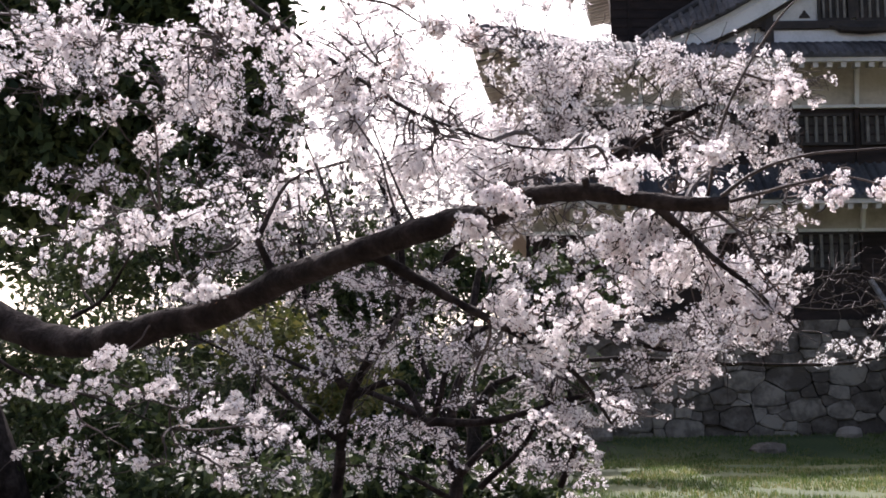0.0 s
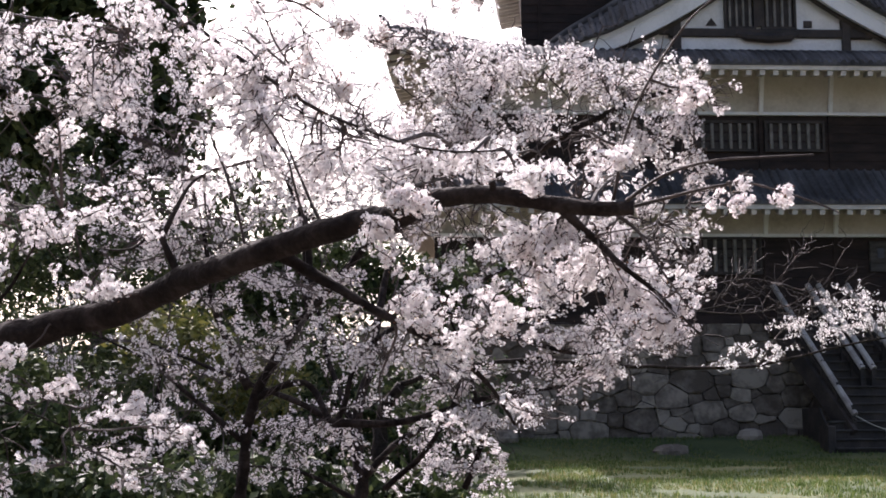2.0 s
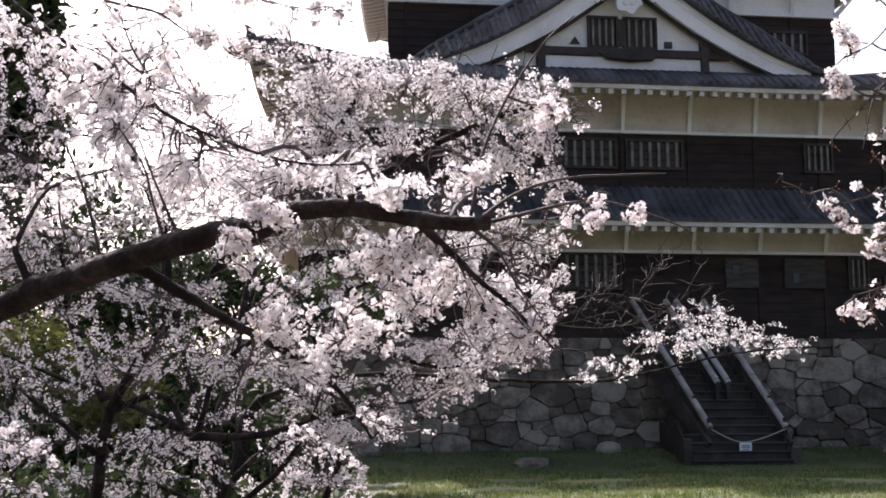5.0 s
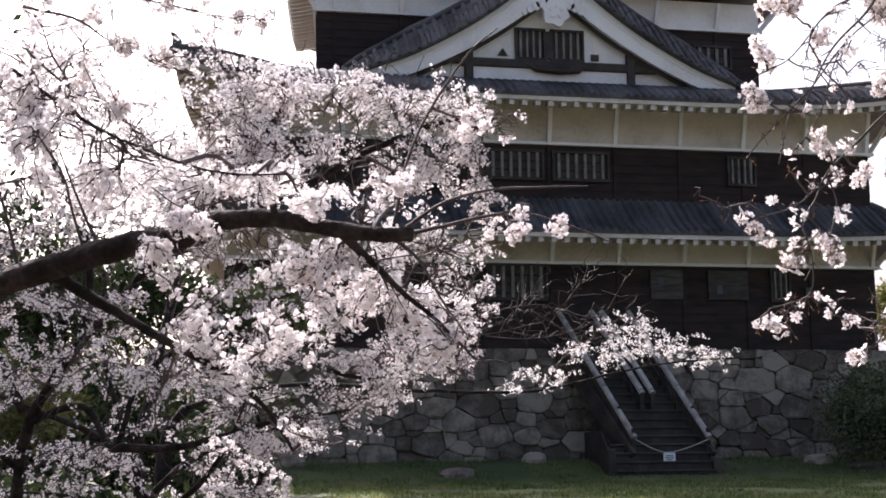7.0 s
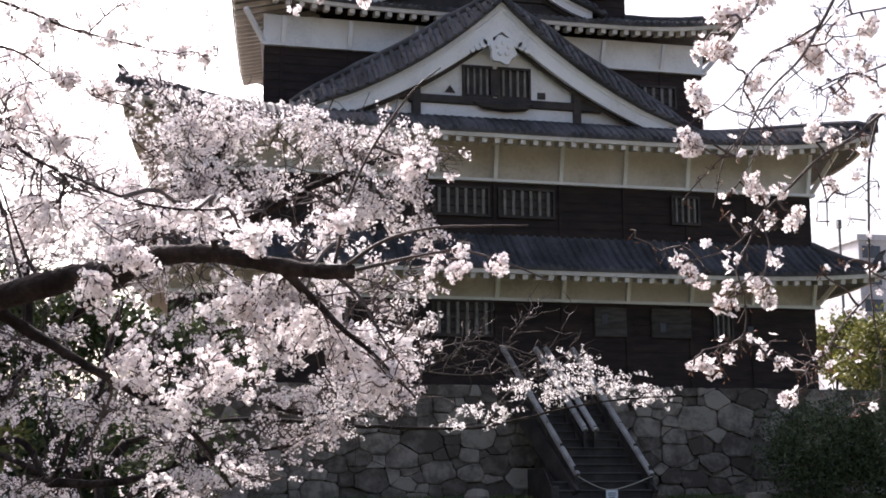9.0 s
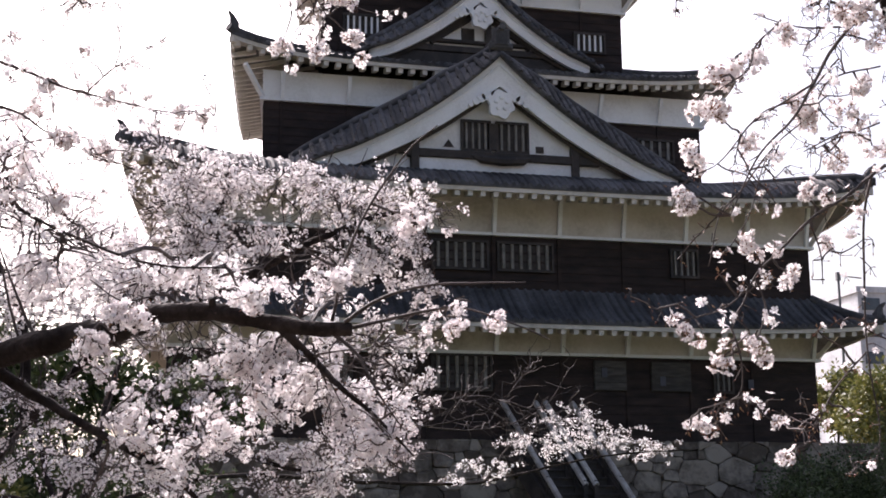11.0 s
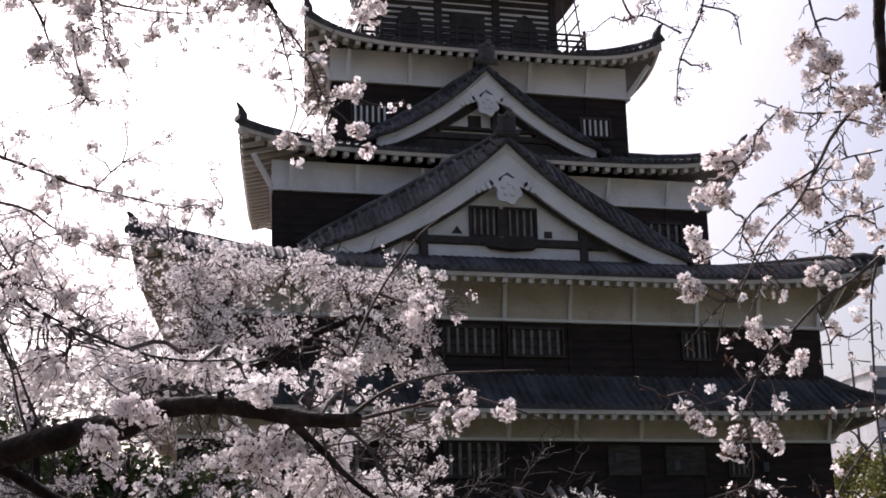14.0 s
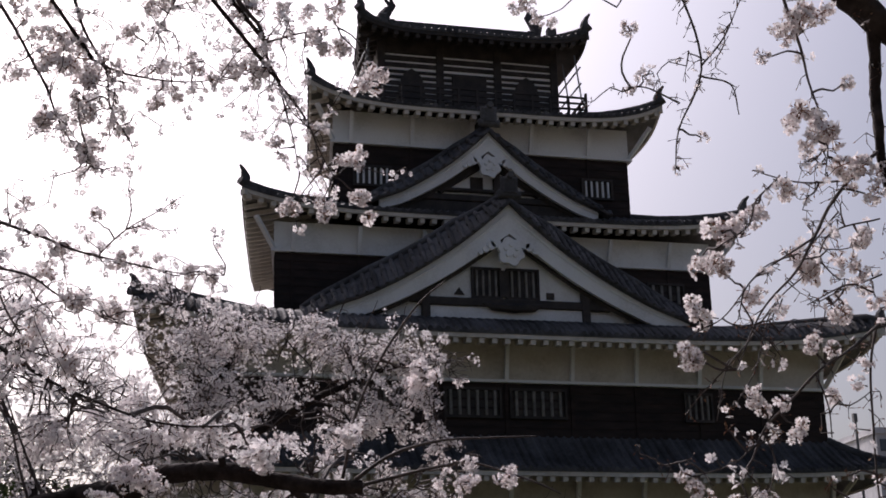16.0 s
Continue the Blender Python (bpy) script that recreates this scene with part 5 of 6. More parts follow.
def spray_tree(label, limbs, points, seed, spread, gap, bloom, stand, long=1.0):
    rd = random.Random(seed)
    tree = thing("cherry_tree", label, "tree")
    sp = []
    for i, (r0, r1, pts) in enumerate(limbs):
        c = curve(pts, 6)
        n = len(c)
        rad = [r0 + (r1 - r0) * (k / (n - 1)) for k in range(n)]
        c = [p + Vector(noise.noise_vector(p * 5.0)) * 0.012 for k, p in enumerate(c)]
        part("trunk" if i == 0 else "limb", Build().tube(c, rad, 10 if r0 > 0.03 else 6, 0.2, rd), BARK if r0 > 0.011 else TWIG, tree, smooth=True)
        sp += c
    # the trunk stands beside the path and arches over it; every branch springs from its crown
    tops = [Vector(l[2][0]) for l in limbs if l[2][0][2] > 2.6] or [Vector(limbs[0][2][0])]
    crown = Vector((stand[0], stand[1], 5.6))
    c = curve([(stand[0] + 0.2, stand[1], ground_z(stand[0], stand[1]) - 0.2), (stand[0] - 0.05, stand[1], 1.5), (stand[0] + 0.1, stand[1], 3.2), tuple(crown)], 6)
    part("trunk", Build().tube(c, [0.17 - 0.07 * k / (len(c) - 1) for k in range(len(c))], 12, 0.2, rd), BARK, tree, smooth=True)
    for i, q in enumerate(tops):
        r = limbs[0][0] if i == 0 else 0.012
        m = (crown + q) / 2 + Vector((0, 0, 1.0))
        part("limb", Build().tube(curve([tuple(crown), tuple(m), tuple(q)], 5), [max(r, 0.045 - 0.005 * k) if i == 0 else 0.008 for k in range(11)], 8), BARK, tree, smooth=True)
    stems = Build()
    random_twig = np.random.default_rng(seed + 1)
    for x, y, z, r in points:
        p = Vector((x, y, z))
        root = min(sp, key=lambda q: (q - p).length)
        if (root - p).length > r * 0.5:
            stems.tube(curve(zigzag(root, p, random_twig, 0.06, 4), 2), [0.0036 - 0.0002 * k for k in range(9)], 5)
        lumps = 1 if r < 0.022 else 3
        for k in range(lumps):
            small = r < 0.016
            ob = part("umbel", rd.choice(SPARSE if small else UMBELS), PETAL, tree)
            q = p + (Vector((rd.gauss(0, 1), rd.gauss(0, 1), rd.gauss(0, 1))) * r * 0.55 if lumps > 1 else Vector())
            ob.matrix_basis = Matrix.LocRotScale(q, Euler([rd.uniform(0, 6.28) for _ in range(3)]), [max(0.024, (r if lumps == 1 else r * 0.85)) * rd.uniform(0.95, 1.3)] * 3)
    # short spurs along every branch and crooked side twigs, with small umbels and buds
    rn = np.random.default_rng(seed)
    P, Nn, S, BP, BN, BS = [], [], [], [], [], []

    def spur(q, big):
        cnt = rd.choice((2, 3, 4, 5, 7)) if big else rd.choice((0, 1, 2, 3) if bloom > 0.3 else (0, 0, 0, 1))
        o = rn.normal(size=(cnt, 3)) + np.array((0, 0, -0.25))
        if cnt:
            o /= np.linalg.norm(o, axis=1, keepdims=True)
            P.append(q + o * rn.uniform(0.012, 0.026, (cnt, 1)))
            Nn.append(o + rn.normal(size=(cnt, 3)) * 0.4)
            S.append(rn.uniform(0.011, 0.0155, cnt))
        bc = rd.choice((2, 3, 4))
        g = rn.normal(size=(bc, 3)) * 0.010 + np.array((0, 0, -0.006))
        for e in g:
            stems.tube([q, q + e * 0.6, q + e * 1.3], [0.0011, 0.0009, 0.0009], 3)
        BP.append(q + g * 1.3)
        BN.append(g + rn.normal(size=(bc, 3)) * 0.004)
        BS.append(rn.uniform(0.0045, 0.008, bc))

    for r0, r1, pts in limbs:
        c = curve(pts, 8)
        gone = 0.0
        for p, q in zip(c[:-1], c[1:]):
            gone += (q - p).length
            if gone > gap and r0 < 0.02:
                gone = 0.0
                out = Vector(rn.normal(size=3)).normalized() * rd.uniform(0.012, 0.04)
                stems.tube([p, p + out * 0.6, p + out], [0.0022, 0.0018, 0.0015], 4)
                spur(np.array(p + out), rd.random() < bloom)
    for k in range(spread):
        a = rd.choice(sp)
        d = Vector((rd.gauss(0, 1), rd.gauss(0, 0.6), rd.gauss(-0.2, 0.8))).normalized() * rd.uniform(0.10, 0.34) * long
        c = curve(zigzag(a, a + d, rn, 0.075, 4), 2)
        stems.tube(c, [0.0030 - 0.0016 * i / (len(c) - 1) for i in range(len(c))], 4)
        for i in range(2, len(c), 2):
            out = Vector(rn.normal(size=3)).normalized() * rd.uniform(0.008, 0.022)
            stems.tube([c[i], c[i] + out], [0.0016, 0.0013], 3)
            spur(np.array(c[i] + out), rd.random() < bloom * 0.7)
    scatter("blossom", LARGE, np.concatenate(P), np.concatenate(Nn), np.concatenate(S), PETAL, tree, rn, "small opening blossom on short spurs")
    scatter("bud_growth", BUD, np.concatenate(BP), np.concatenate(BN), np.concatenate(BS), CALYX, tree, rn, "reddish-brown calyces and buds")
    part("spray", stems, TWIG, tree, kind="stuff")
    return tree


LIMBS_E = [
    (0.0090, 0.0015, [(-0.83, 6.8, 3.58), (-0.68, 6.7, 3.3), (-0.52, 6.6, 2.99), (-0.46, 6.6, 2.85), (-0.38, 6.6, 2.73), (-0.32, 6.6, 2.66)]),
    (0.0080, 0.0015, [(-0.45, 6.6, 3.49), (-0.41, 6.6, 3.28), (-0.38, 6.6, 3.19), (-0.34, 6.6, 3.12), (-0.3, 6.6, 3.04), (-0.29, 6.6, 2.92), (-0.26, 6.6, 2.83), (-0.29, 6.6, 2.74)]),
    (0.0060, 0.0015, [(-0.35, 6.6, 3.08), (-0.23, 6.6, 3.03), (-0.03, 6.6, 3.01), (0.17, 6.6, 3.04)]),
    (0.0100, 0.0015, [(0.08, 6.4, 3.48), (0.14, 6.4, 3.27), (0.23, 6.4, 3.16), (0.26, 6.4, 3.03), (0.3, 6.4, 2.95), (0.33, 6.4, 2.79), (0.37, 6.4, 2.61)]),
]
LIMBS_E += [
    (0.0045, 0.0015, [(-0.03, 6.5, 3.38), (-0.07, 6.5, 3.28), (-0.12, 6.5, 3.17), (-0.19, 6.5, 3.07)]),
    (0.0050, 0.0015, [(0.25, 6.4, 3.1), (0.37, 6.4, 3.15), (0.51, 6.4, 3.19)]),
    (0.0050, 0.0015, [(0.3, 6.4, 2.95), (0.38, 6.4, 2.84), (0.43, 6.4, 2.72), (0.49, 6.4, 2.61)]),
    (0.0080, 0.0015, [(-0.78, 7, 2.64), (-0.61, 6.9, 2.54), (-0.45, 6.8, 2.45), (-0.29, 6.8, 2.4), (-0.09, 6.8, 2.36), (0.15, 6.8, 2.35)]),
    (0.0040, 0.0015, [(-0.29, 6.8, 2.41), (-0.18, 6.8, 2.52), (-0, 6.8, 2.65)]),
    (0.0060, 0.0015, [(-0.72, 7, 2.42), (-0.52, 6.9, 2.34), (-0.36, 6.8, 2.22), (-0.12, 6.8, 2.13)]),
]
LIMBS_E += [
    (0.0050, 0.0015, [(-0.71, 7, 2.26), (-0.53, 6.9, 2.09), (-0.39, 6.8, 2), (-0.27, 6.8, 1.84)]),
]
POINTS_E = [
    (-0.56, 6.6, 3.25, 0.045),
    (-0.54, 6.6, 3.16, 0.042),
    (-0.48, 6.6, 3.13, 0.049),
    (-0.42, 6.6, 3.07, 0.053),
    (-0.5, 6.6, 3.05, 0.045),
    (-0.37, 6.6, 2.99, 0.045),
    (-0.35, 6.6, 2.86, 0.049),
    (-0.33, 6.6, 2.74, 0.049),
    (-0.5, 6.6, 2.85, 0.042),
    (-0.4, 6.6, 3.14, 0.034),
    (-0.23, 6.5, 3.16, 0.033),
    (-0.14, 6.5, 3.26, 0.041),
    (0.01, 6.6, 3.09, 0.034),
    (-0.12, 6.6, 2.94, 0.038),
    (0.16, 6.6, 3.08, 0.046),
    (0.07, 6.6, 3.04, 0.030),
    (-0.07, 6.6, 3.07, 0.026),
    (-0.05, 6.6, 2.96, 0.023),
    (0.49, 6.4, 3.21, 0.044),
    (0.42, 6.4, 3.15, 0.033),
    (0.52, 6.4, 3.13, 0.040),
    (0.46, 6.4, 3.09, 0.037),
    (0.59, 6.4, 2.99, 0.041),
]
POINTS_E += [
    (0.66, 6.4, 3, 0.030),
    (0.57, 6.4, 2.67, 0.033),
    (0.59, 6.4, 2.52, 0.037),
    (0.53, 6.4, 2.68, 0.026),
    (0.46, 6.4, 2.49, 0.037),
    (0.34, 6.4, 2.48, 0.033),
    (0.3, 6.4, 2.7, 0.026),
    (0.19, 6.4, 2.98, 0.033),
    (0.19, 6.4, 3.24, 0.047),
    (0.31, 6.4, 3.23, 0.037),
    (-0.6, 6.6, 3, 0.030),
    (-0.27, 6.6, 3.05, 0.023),
    (-0.21, 6.6, 2.8, 0.026),
    (-0.34, 6.8, 2.79, 0.047),
    (-0.32, 6.8, 2.54, 0.028),
    (-0.56, 6.9, 2.62, 0.024),
    (-0.43, 6.8, 2.43, 0.028),
    (-0.21, 6.8, 2.4, 0.024),
    (-0.11, 6.8, 2.37, 0.032),
    (0.01, 6.8, 2.36, 0.032),
    (0.12, 6.8, 2.34, 0.028),
    (-0.48, 6.9, 2.33, 0.040),
    (-0.36, 6.8, 2.24, 0.043),
]
POINTS_E += [
    (-0.24, 6.8, 2.19, 0.039),
    (-0.53, 6.9, 2.13, 0.048),
    (-0.39, 6.8, 2.04, 0.051),
]
LIMBS_F = [
    (0.055, 0.034, [(1.46, 4.8, 2.84), (1.62, 4.9, 2.70), (1.78, 4.95, 2.60), (2.0, 5, 2.5)]),
    (0.019, 0.009, [(1.74, 4.95, 2.60), (1.77, 5, 2.48), (1.765, 5, 2.36), (1.755, 5, 2.23), (1.77, 5, 2.1), (1.76, 5, 1.95)]),
    (0.0060, 0.0015, [(1.45, 4.9, 2.76), (1.47, 4.9, 2.62), (1.5, 4.9, 2.49), (1.51, 4.9, 2.38), (1.54, 4.9, 2.23), (1.53, 4.9, 2.12)]),
    (0.0060, 0.0015, [(1.75, 5, 2.24), (1.62, 4.95, 2.13), (1.47, 4.9, 1.95), (1.4, 4.9, 1.84), (1.3, 4.9, 1.74), (1.22, 4.9, 1.6)]),
    (0.0050, 0.0015, [(1.24, 5.1, 2.81), (1.26, 5.1, 2.71), (1.3, 5.1, 2.5), (1.22, 5.1, 2.31), (1.2, 5.1, 2.18)]),
    (0.0030, 0.0015, [(1.3, 5.1, 2.51), (1.38, 5.1, 2.61), (1.44, 5.1, 2.73)]),
]
LIMBS_F += [
    (0.0030, 0.0015, [(1.29, 5.1, 2.48), (1.38, 5.1, 2.46), (1.4, 5.1, 2.37)]),
    (0.0030, 0.0015, [(1.23, 5.1, 2.39), (1.14, 5.1, 2.42), (1.08, 5.1, 2.42)]),
    (0.0050, 0.0015, [(1.72, 5, 1.78), (1.6, 4.95, 1.69), (1.47, 4.9, 1.62), (1.37, 4.9, 1.53), (1.29, 4.9, 1.46), (1.25, 4.9, 1.39), (1.21, 4.9, 1.32)]),
    (0.0040, 0.0015, [(1.69, 5, 1.78), (1.64, 5, 1.61), (1.63, 5, 1.46), (1.63, 5, 1.35), (1.64, 5, 1.23), (1.65, 5, 1.09), (1.63, 5, 0.99)]),
    (0.0025, 0.0015, [(1.27, 4.9, 1.43), (1.2, 4.9, 1.37), (1.11, 4.9, 1.34)]),
]
LIMBS_F += [
    (0.0025, 0.0015, [(1.21, 4.9, 1.32), (1.23, 4.9, 1.24), (1.23, 4.9, 1.17), (1.19, 4.9, 1.14), (1.13, 4.9, 1.12)]),
    (0.0025, 0.0015, [(1.28, 4.9, 1.45), (1.3, 4.9, 1.38), (1.28, 4.9, 1.31)]),
    (0.0025, 0.0015, [(1.63, 5, 1.29), (1.54, 5, 1.19), (1.49, 5, 1.12), (1.44, 5, 1.05)]),
    (0.0025, 0.0015, [(1.51, 5, 1.12), (1.45, 5, 1.09), (1.39, 5, 1.11)]),
    (0.0025, 0.0015, [(1.44, 4.9, 1.59), (1.47, 4.9, 1.51), (1.47, 4.9, 1.44)]),
]
LIMBS_F2 = [
    (0.0025, 0.0015, [(1.73, 5, 2.05), (1.58, 5, 2), (1.51, 5, 1.9), (1.41, 5, 1.8), (1.31, 4.95, 1.64), (1.22, 4.9, 1.52)]),
    (0.0025, 0.0015, [(1.61, 5, 2.06), (1.5, 5, 1.95), (1.38, 5, 1.89), (1.26, 5, 1.77), (1.19, 5, 1.73)]),
    (0.0025, 0.0015, [(1.41, 5, 1.8), (1.32, 5, 1.7), (1.24, 5, 1.62), (1.21, 5, 1.49)]),
    (0.0025, 0.0015, [(1.72, 5, 1.9), (1.6, 5, 1.85), (1.53, 5, 1.81)]),
    (0.0030, 0.0015, [(1.47, 4.9, 1.95), (1.35, 4.9, 1.87), (1.27, 4.9, 1.81), (1.24, 4.9, 1.73)]),
    (0.0030, 0.0015, [(1.42, 4.95, 2.14), (1.33, 4.9, 2.05), (1.3, 4.9, 1.97), (1.21, 4.9, 1.91)]),
]
LIMBS_F2 += [
    (0.0030, 0.0015, [(1.62, 4.95, 2.13), (1.49, 4.95, 2.12), (1.34, 4.95, 2.15)]),
    (0.0025, 0.0015, [(1.62, 4.9, 1.81), (1.55, 4.9, 1.83), (1.44, 4.9, 1.77)]),
]
POINTS_F = [
    (1.12, 4.9, 1.64, 0.025),
    (1.11, 4.9, 1.61, 0.020),
    (1.25, 4.9, 1.52, 0.025),
    (1.29, 4.9, 1.5, 0.021),
    (1.34, 4.9, 1.52, 0.017),
    (1.2, 4.9, 1.5, 0.014),
    (1.19, 4.9, 1.45, 0.012),
    (1.25, 4.9, 1.43, 0.014),
    (1.37, 4.9, 1.45, 0.022),
    (1.07, 4.9, 1.34, 0.016),
    (1.1, 4.9, 1.3, 0.025),
    (1.18, 4.9, 1.25, 0.022),
    (1.2, 4.9, 1.28, 0.018),
    (1.27, 4.9, 1.29, 0.029),
    (1.12, 4.9, 1.1, 0.024),
    (1.09, 4.9, 1.08, 0.013),
    (1.32, 4.9, 1.1, 0.017),
    (1.48, 5, 1.14, 0.014),
    (1.51, 5, 1.1, 0.014),
    (1.58, 5, 1.13, 0.013),
    (1.39, 5, 1.02, 0.017),
    (1.48, 4.9, 1.54, 0.018),
    (1.5, 5, 1.34, 0.014),
]
POINTS_F += [
    (1.55, 5, 1.36, 0.015),
    (1.59, 5, 1.24, 0.015),
    (1.64, 5, 1.36, 0.015),
    (1.43, 4.9, 1.66, 0.025),
    (1.49, 4.9, 1.66, 0.018),
    (1.64, 5, 1.65, 0.019),
    (1.23, 5, 1.99, 0.050),
    (1.2, 5, 1.91, 0.039),
    (1.17, 5, 1.78, 0.036),
    (1.27, 5, 1.87, 0.025),
    (1.33, 5, 1.81, 0.028),
    (1.47, 5, 1.91, 0.043),
    (1.51, 5, 1.89, 0.032),
    (1.64, 5, 1.93, 0.038),
    (1.67, 5, 1.99, 0.033),
    (1.58, 5, 1.78, 0.032),
    (1.69, 5, 1.83, 0.030),
    (1.35, 5, 2.01, 0.037),
    (1.51, 4.9, 2.57, 0.042),
    (1.47, 4.9, 2.52, 0.034),
    (1.56, 4.9, 2.6, 0.034),
    (1.38, 4.9, 2.45, 0.019),
    (1.47, 4.9, 2.29, 0.042),
]
POINTS_F += [
    (1.56, 4.9, 2.24, 0.040),
    (1.5, 4.9, 2.22, 0.031),
    (1.58, 4.9, 2.17, 0.034),
    (1.64, 4.9, 2.13, 0.037),
    (1.65, 4.9, 2.07, 0.032),
    (1.43, 4.9, 2.09, 0.025),
    (1.62, 4.9, 2.39, 0.020),
    (1.32, 5.1, 2.55, 0.014),
    (1.29, 5.1, 2.45, 0.014),
    (1.08, 5.1, 2.42, 0.013),
    (1.28, 5.1, 2.29, 0.013),
    (1.21, 5.1, 2.19, 0.013),
    (1.26, 5.1, 2.71, 0.017),
    (1.05, 5, 2.55, 0.019),
    (1.1, 6.1, 3.18, 0.036),
    (1.17, 6.1, 3.14, 0.029),
]
spray_tree("overhanging cherry branches with sparse blossom against the sky", LIMBS_E, POINTS_E, 11, 135, 0.05, 0.75, (-3.9, 6.0))
spray_tree("near cherry branch with hanging sprays of white-pink blossom", LIMBS_F + LIMBS_F2, POINTS_F, 13, 36, 0.045, 0.08, (3.4, 4.6), 0.5)


# ---- evergreen trees and shrubs round the lawn ----
LEAF_SHAPE = (np.array([(0, 0, 0), (0.5, 0.22, 0.06), (1.0, 0, 0.0), (0.5, -0.22, 0.06)]), np.array([(0, 1, 2), (0, 2, 3)]))


def leafy(name, label, category, trunk, blobs, seed, size, mat, group=""):
    """Trunk and limbs, and leaves in uneven clumps on the ends of twigs."""
    rn = np.random.default_rng(seed)
    rd = random.Random(seed)
    tree = thing(name, label, category, group)
    x, y, r, h = trunk
    z = ground_z(x, y) - 0.1
    pts = [(x, y, z), (x + rd.uniform(-0.1, 0.1) * h, y, z + h * 0.35), (x + rd.uniform(-0.1, 0.1) * h, y, z + h * 0.7), (x, y, z + h)]
    c = curve(pts, 5)
    part("trunk", Build().tube(c, [r * (1 - 0.8 * k / (len(c) - 1)) for k in range(len(c))], 9, 0.25, rd), BARK, tree, smooth=True)
    P, Nn, S = [], [], []
    for bx, by, bz, rx, ry, rz, n in blobs:
        lim = [min(c, key=lambda q: abs(q.z - bz + 0.6 * rz)), Vector((bx, by, bz - 0.2 * rz))]
        part("limb", Build().tube([lim[0], (lim[0] + lim[1]) / 2 + Vector((0, 0, 0.1 * rz)), lim[1]], [r * 0.35, r * 0.25, r * 0.1], 6), BARK, tree, smooth=True)
        clumps = max(6, n // 45)
        for _ in range(clumps):
            q = rn.normal(size=3)
            q = q / np.linalg.norm(q) * rd.uniform(0.35, 1.0) ** 0.6
            cc = np.array((bx, by, bz)) + q * (rx, ry, rz)
            m = max(4, int(n / clumps))
            o = rn.normal(size=(m, 3)) * 0.22 * np.array((rx, ry, rz)).clip(0.4, 1.6)
            P.append(cc + o)
            Nn.append(rn.normal(size=(m, 3)) + np.array((0, 0, 0.7)))
            S.append(size * rn.uniform(0.6, 1.3, m))
    scatter("foliage", LEAF_SHAPE, np.concatenate(P), np.concatenate(Nn), np.concatenate(S), mat, tree, rn)
    return tree


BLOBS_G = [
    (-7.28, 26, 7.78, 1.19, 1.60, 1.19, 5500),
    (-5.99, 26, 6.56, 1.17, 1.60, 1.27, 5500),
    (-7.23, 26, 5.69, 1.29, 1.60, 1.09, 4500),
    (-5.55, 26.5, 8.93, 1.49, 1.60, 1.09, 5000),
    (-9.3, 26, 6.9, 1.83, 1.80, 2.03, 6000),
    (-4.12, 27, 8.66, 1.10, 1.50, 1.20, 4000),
    # from here on: unseen crown masses, added to keep sun off the lower blossom
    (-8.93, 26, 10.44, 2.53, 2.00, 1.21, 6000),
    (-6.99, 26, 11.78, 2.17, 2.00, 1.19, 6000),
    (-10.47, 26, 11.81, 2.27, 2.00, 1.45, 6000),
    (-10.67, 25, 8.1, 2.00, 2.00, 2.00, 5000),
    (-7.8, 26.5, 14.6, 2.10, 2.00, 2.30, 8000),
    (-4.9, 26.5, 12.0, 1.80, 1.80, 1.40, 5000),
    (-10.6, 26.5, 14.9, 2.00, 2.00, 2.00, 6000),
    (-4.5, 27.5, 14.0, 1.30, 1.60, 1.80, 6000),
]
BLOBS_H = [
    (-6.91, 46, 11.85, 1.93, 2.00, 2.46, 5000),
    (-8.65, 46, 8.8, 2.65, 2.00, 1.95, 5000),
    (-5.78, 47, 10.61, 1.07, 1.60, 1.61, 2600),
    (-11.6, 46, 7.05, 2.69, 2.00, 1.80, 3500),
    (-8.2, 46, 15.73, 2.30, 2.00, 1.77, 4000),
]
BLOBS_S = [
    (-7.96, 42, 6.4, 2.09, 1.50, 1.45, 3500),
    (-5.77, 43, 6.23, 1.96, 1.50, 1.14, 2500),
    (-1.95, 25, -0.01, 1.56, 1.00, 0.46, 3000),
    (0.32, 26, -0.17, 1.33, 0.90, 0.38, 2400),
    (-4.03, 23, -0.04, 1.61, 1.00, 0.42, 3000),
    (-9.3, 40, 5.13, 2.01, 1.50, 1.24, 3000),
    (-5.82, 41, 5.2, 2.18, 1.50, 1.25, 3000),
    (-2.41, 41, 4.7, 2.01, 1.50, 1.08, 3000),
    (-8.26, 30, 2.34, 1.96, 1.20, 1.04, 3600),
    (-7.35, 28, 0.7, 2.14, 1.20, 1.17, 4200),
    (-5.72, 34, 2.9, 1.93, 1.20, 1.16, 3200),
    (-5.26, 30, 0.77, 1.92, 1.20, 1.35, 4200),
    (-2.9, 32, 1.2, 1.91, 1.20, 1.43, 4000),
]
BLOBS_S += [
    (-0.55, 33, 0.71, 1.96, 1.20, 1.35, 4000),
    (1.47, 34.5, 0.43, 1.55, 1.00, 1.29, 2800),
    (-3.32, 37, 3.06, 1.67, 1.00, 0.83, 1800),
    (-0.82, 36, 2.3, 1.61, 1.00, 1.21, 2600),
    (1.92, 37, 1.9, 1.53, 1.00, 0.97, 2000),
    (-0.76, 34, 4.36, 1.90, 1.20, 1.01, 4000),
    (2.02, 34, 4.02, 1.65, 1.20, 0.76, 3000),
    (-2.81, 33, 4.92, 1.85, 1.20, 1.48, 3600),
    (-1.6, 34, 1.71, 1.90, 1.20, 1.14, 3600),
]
leafy("evergreen_tree", "tall dark evergreen tree behind the blossom, unseen upper crown added for shade", "tree", (-7.6, 26.5, 0.36, 13), BLOBS_G, 31, 0.30, LEAF, "evergreen trees")
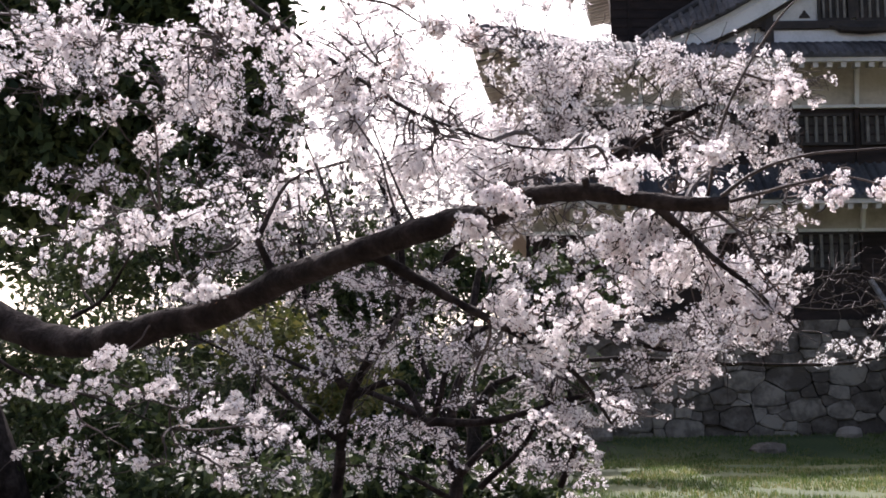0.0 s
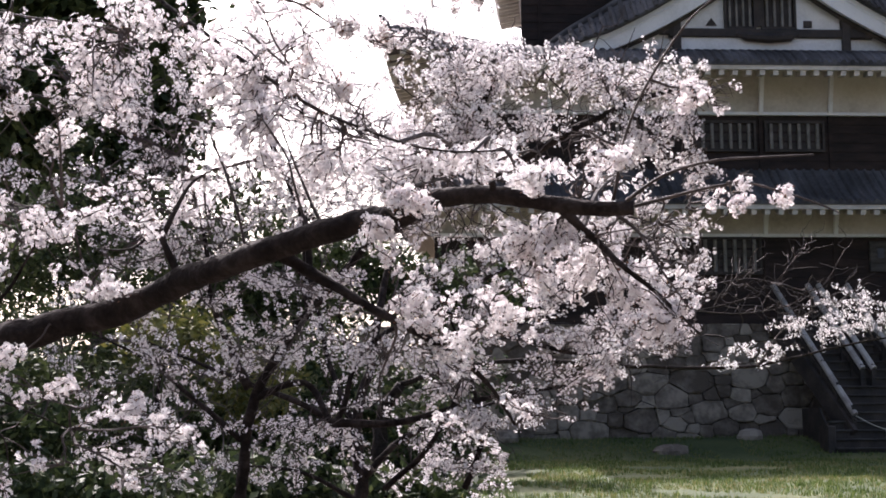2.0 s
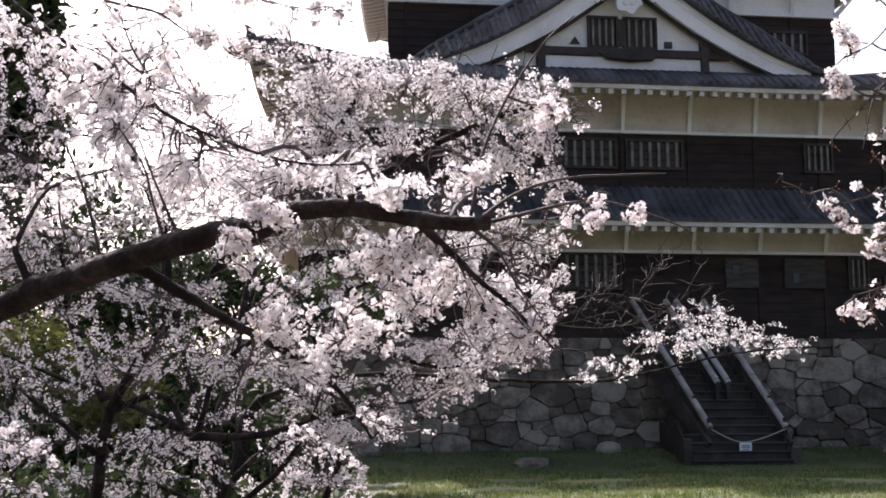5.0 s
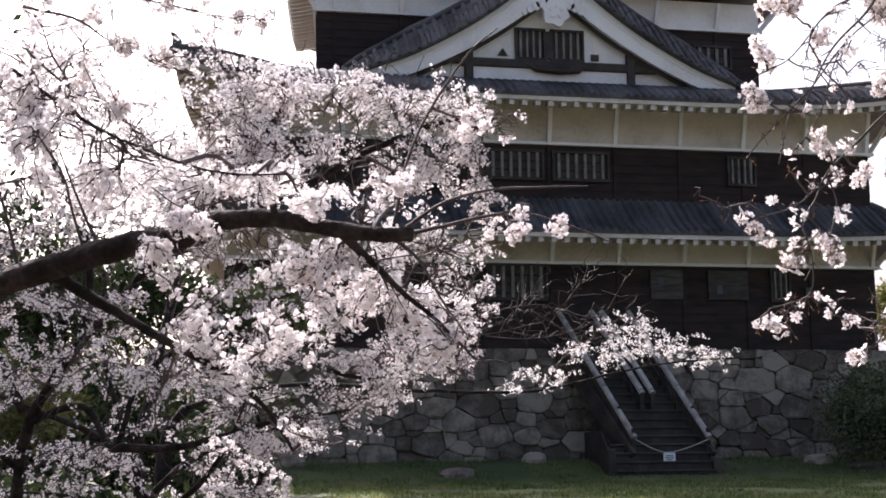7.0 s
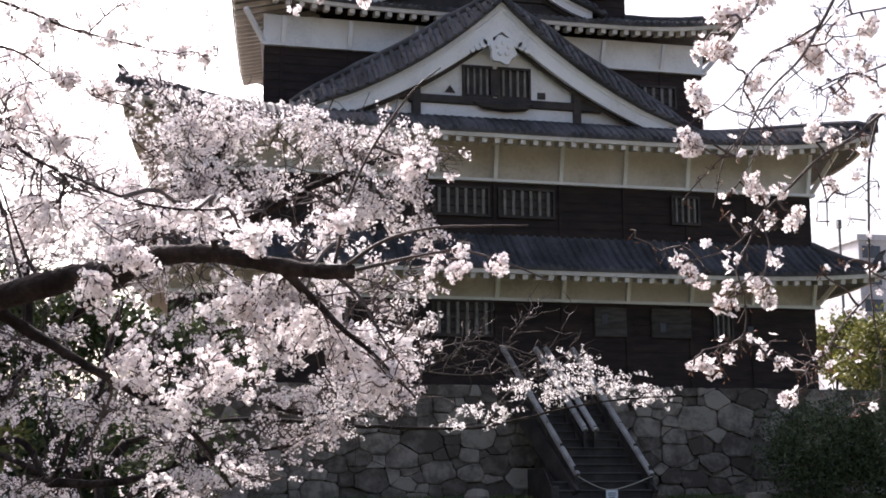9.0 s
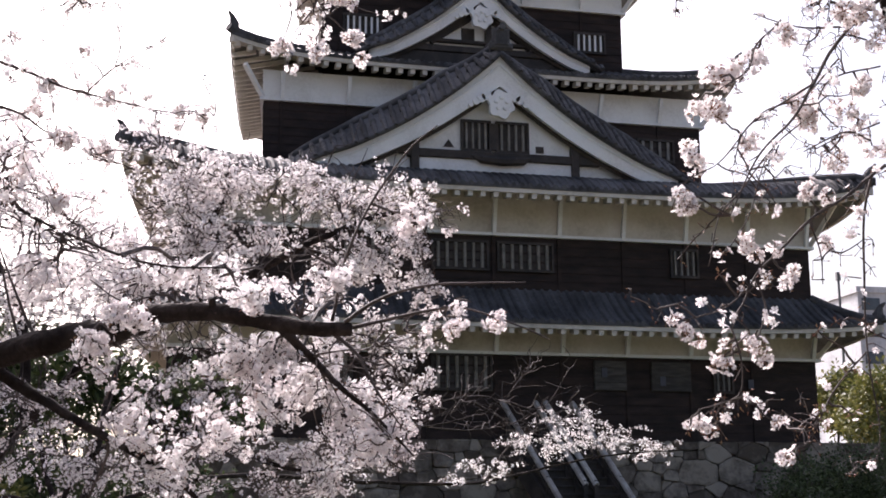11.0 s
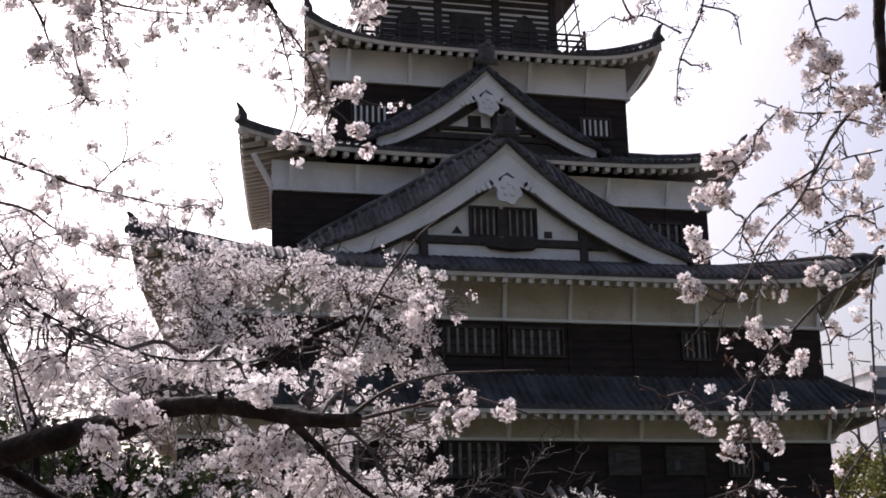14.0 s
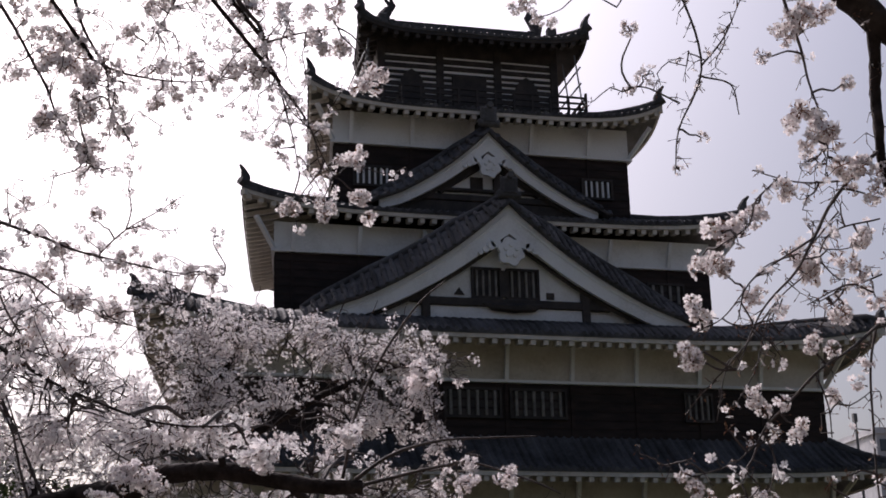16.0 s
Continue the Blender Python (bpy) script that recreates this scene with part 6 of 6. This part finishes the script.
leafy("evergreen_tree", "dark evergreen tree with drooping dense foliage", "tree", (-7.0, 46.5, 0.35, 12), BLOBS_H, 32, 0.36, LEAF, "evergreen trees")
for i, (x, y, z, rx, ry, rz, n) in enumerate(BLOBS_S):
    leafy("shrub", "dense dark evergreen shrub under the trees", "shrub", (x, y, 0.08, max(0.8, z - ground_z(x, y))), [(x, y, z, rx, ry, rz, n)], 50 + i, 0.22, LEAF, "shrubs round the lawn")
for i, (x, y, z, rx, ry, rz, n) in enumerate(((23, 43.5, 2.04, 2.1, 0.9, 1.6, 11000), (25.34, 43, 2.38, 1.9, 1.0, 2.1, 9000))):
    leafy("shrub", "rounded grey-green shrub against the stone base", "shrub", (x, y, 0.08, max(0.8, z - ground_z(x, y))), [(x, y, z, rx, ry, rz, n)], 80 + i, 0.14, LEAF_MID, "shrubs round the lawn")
BLOBS_Y = [
    (-3.61, 29, 2.61, 0.97, 0.90, 0.59, 2200),
    (-2.07, 30, 1.83, 0.89, 0.90, 0.67, 1800),
]
for i, (x, y, z, rx, ry, rz, n) in enumerate(BLOBS_Y):
    leafy("shrub", "yellow-green spring shrub behind the blossom", "shrub", (x, y, 0.08, max(0.8, z - ground_z(x, y))), [(x, y, z, rx, ry, rz, n)], 90 + i, 0.16, LEAF_NEW, "spring shrubs")
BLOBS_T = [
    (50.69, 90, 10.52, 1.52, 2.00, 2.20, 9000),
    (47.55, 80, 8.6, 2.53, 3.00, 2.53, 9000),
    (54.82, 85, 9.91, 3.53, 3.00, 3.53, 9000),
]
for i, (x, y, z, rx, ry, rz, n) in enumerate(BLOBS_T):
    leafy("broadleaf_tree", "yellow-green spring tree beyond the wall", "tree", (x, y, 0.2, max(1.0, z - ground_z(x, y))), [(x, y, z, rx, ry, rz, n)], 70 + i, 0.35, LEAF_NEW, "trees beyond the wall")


# ---- town beyond, at the side of the keep ----
def block(x, y, w, d, h, floors, bays, label):
    hs = thing("office_building", label, "building", "buildings of the town", at=(x, y, ground_z(x, y) - 0.5))
    part("wall", Build().box(0, w, 0, d, 0, h), CONCRETE, hs)
    part("roof", Build().box(-0.3, w + 0.3, -0.3, d + 0.3, h, h + 0.8), CONCRETE, hs)
    for i in range(floors):
        for k in range(bays):
            wz, wx = h * (i + 0.35) / floors, w * (k + 0.15) / bays
            wd = part("window", Build().box(wx, wx + w * 0.7 / bays, -0.12, 0.05, wz, wz + h * 0.45 / floors), GLASS, hs)
    return hs


block(100.2, 170, 30, 18, 39.5, 11, 8, "pale grey office block with rows of dark windows")
block(102.6, 185, 5.4, 12, 35.5, 9, 2, "small blue-grey office block beside the keep")
pl = thing("utility_pole", "dark slender utility pole beyond the keep", "pole", at=(51.0, 90, ground_z(51.0, 90)))
part("shaft", Build().tube([(0, 0, -0.2), (0, 0, 11), (0, 0, 20.4)], [0.14, 0.11, 0.09], 8), STEEL, pl)
part("cap", Build().box(-0.14, 0.14, -0.14, 0.14, 20.2, 20.8, 0.04), STEEL, pl)


# ---- woods all round the bailey: mostly unseen, added to cut skylight on the facade ----
def wood(label, stretches, seed):
    rn = np.random.default_rng(seed)
    P = []
    for x0, y0, x1, y1, h, n in stretches:
        t = rn.uniform(0, 1, n)
        hh = h * (0.75 + 0.35 * np.sin(t * 37 + seed) * np.sin(t * 13))
        P.append(np.stack([x0 + (x1 - x0) * t + rn.normal(size=n) * 1.5, y0 + (y1 - y0) * t + rn.normal(size=n) * 1.5, -1.5 + rn.uniform(0, 1, n) ** 0.8 * (hh + 1.5)], 1))
    P = np.concatenate(P)
    ob = scatter("woodland", LEAF_SHAPE, P, rn.normal(size=P.shape), rn.uniform(0.6, 1.2, len(P)), LEAF, None, rn)
    return tagged(ob, label, "woodland", kind="stuff")


wood("dark belt of trees round the castle grounds, mostly unseen, added to cut skylight", [(-45, 72, 0, 76, 6, 9000), (-32, 20, -40, 72, 12, 7000), (-32, 20, -26, -12, 13, 6000), (-26, -12, 26, -14, 13, 8000), (26, -14, 42, 20, 12, 6000)], 3)


# ---- short grass on the lawn ----
rn = np.random.default_rng(9)
gx, gy = rn.uniform(0, 26, 60000), rn.uniform(24, 46.2, 60000)
gx = gx + 1.3 + (gy - 27.5) * 0.15
keepers = np.array([noise.noise((x * 0.5, y * 0.35, 3.0)) > -0.25 for x, y in zip(gx, gy)])
gx, gy = gx[keepers], gy[keepers]
gz = np.array([ground_z(x, y) + 0.045 for x, y in zip(gx, gy)])
BLADES = (np.array([(-0.12, 0, 0), (0.12, 0, 0), (0.05, 0.12, 1.0), (0.30, -0.05, 0.0), (0.5, 0.05, 0.0), (0.62, 0.2, 0.75)]), np.array([(0, 1, 2), (3, 4, 5)]))
ob = scatter("grass", BLADES, np.stack([gx, gy, gz], 1), rn.normal(size=(len(gx), 3)) * 0.25 + np.array((0, 0, 1.0)), rn.uniform(0.04, 0.13, len(gx)), BLADE, None, rn)
tagged(ob, "short uneven green and straw-coloured grass", "grass", kind="stuff")
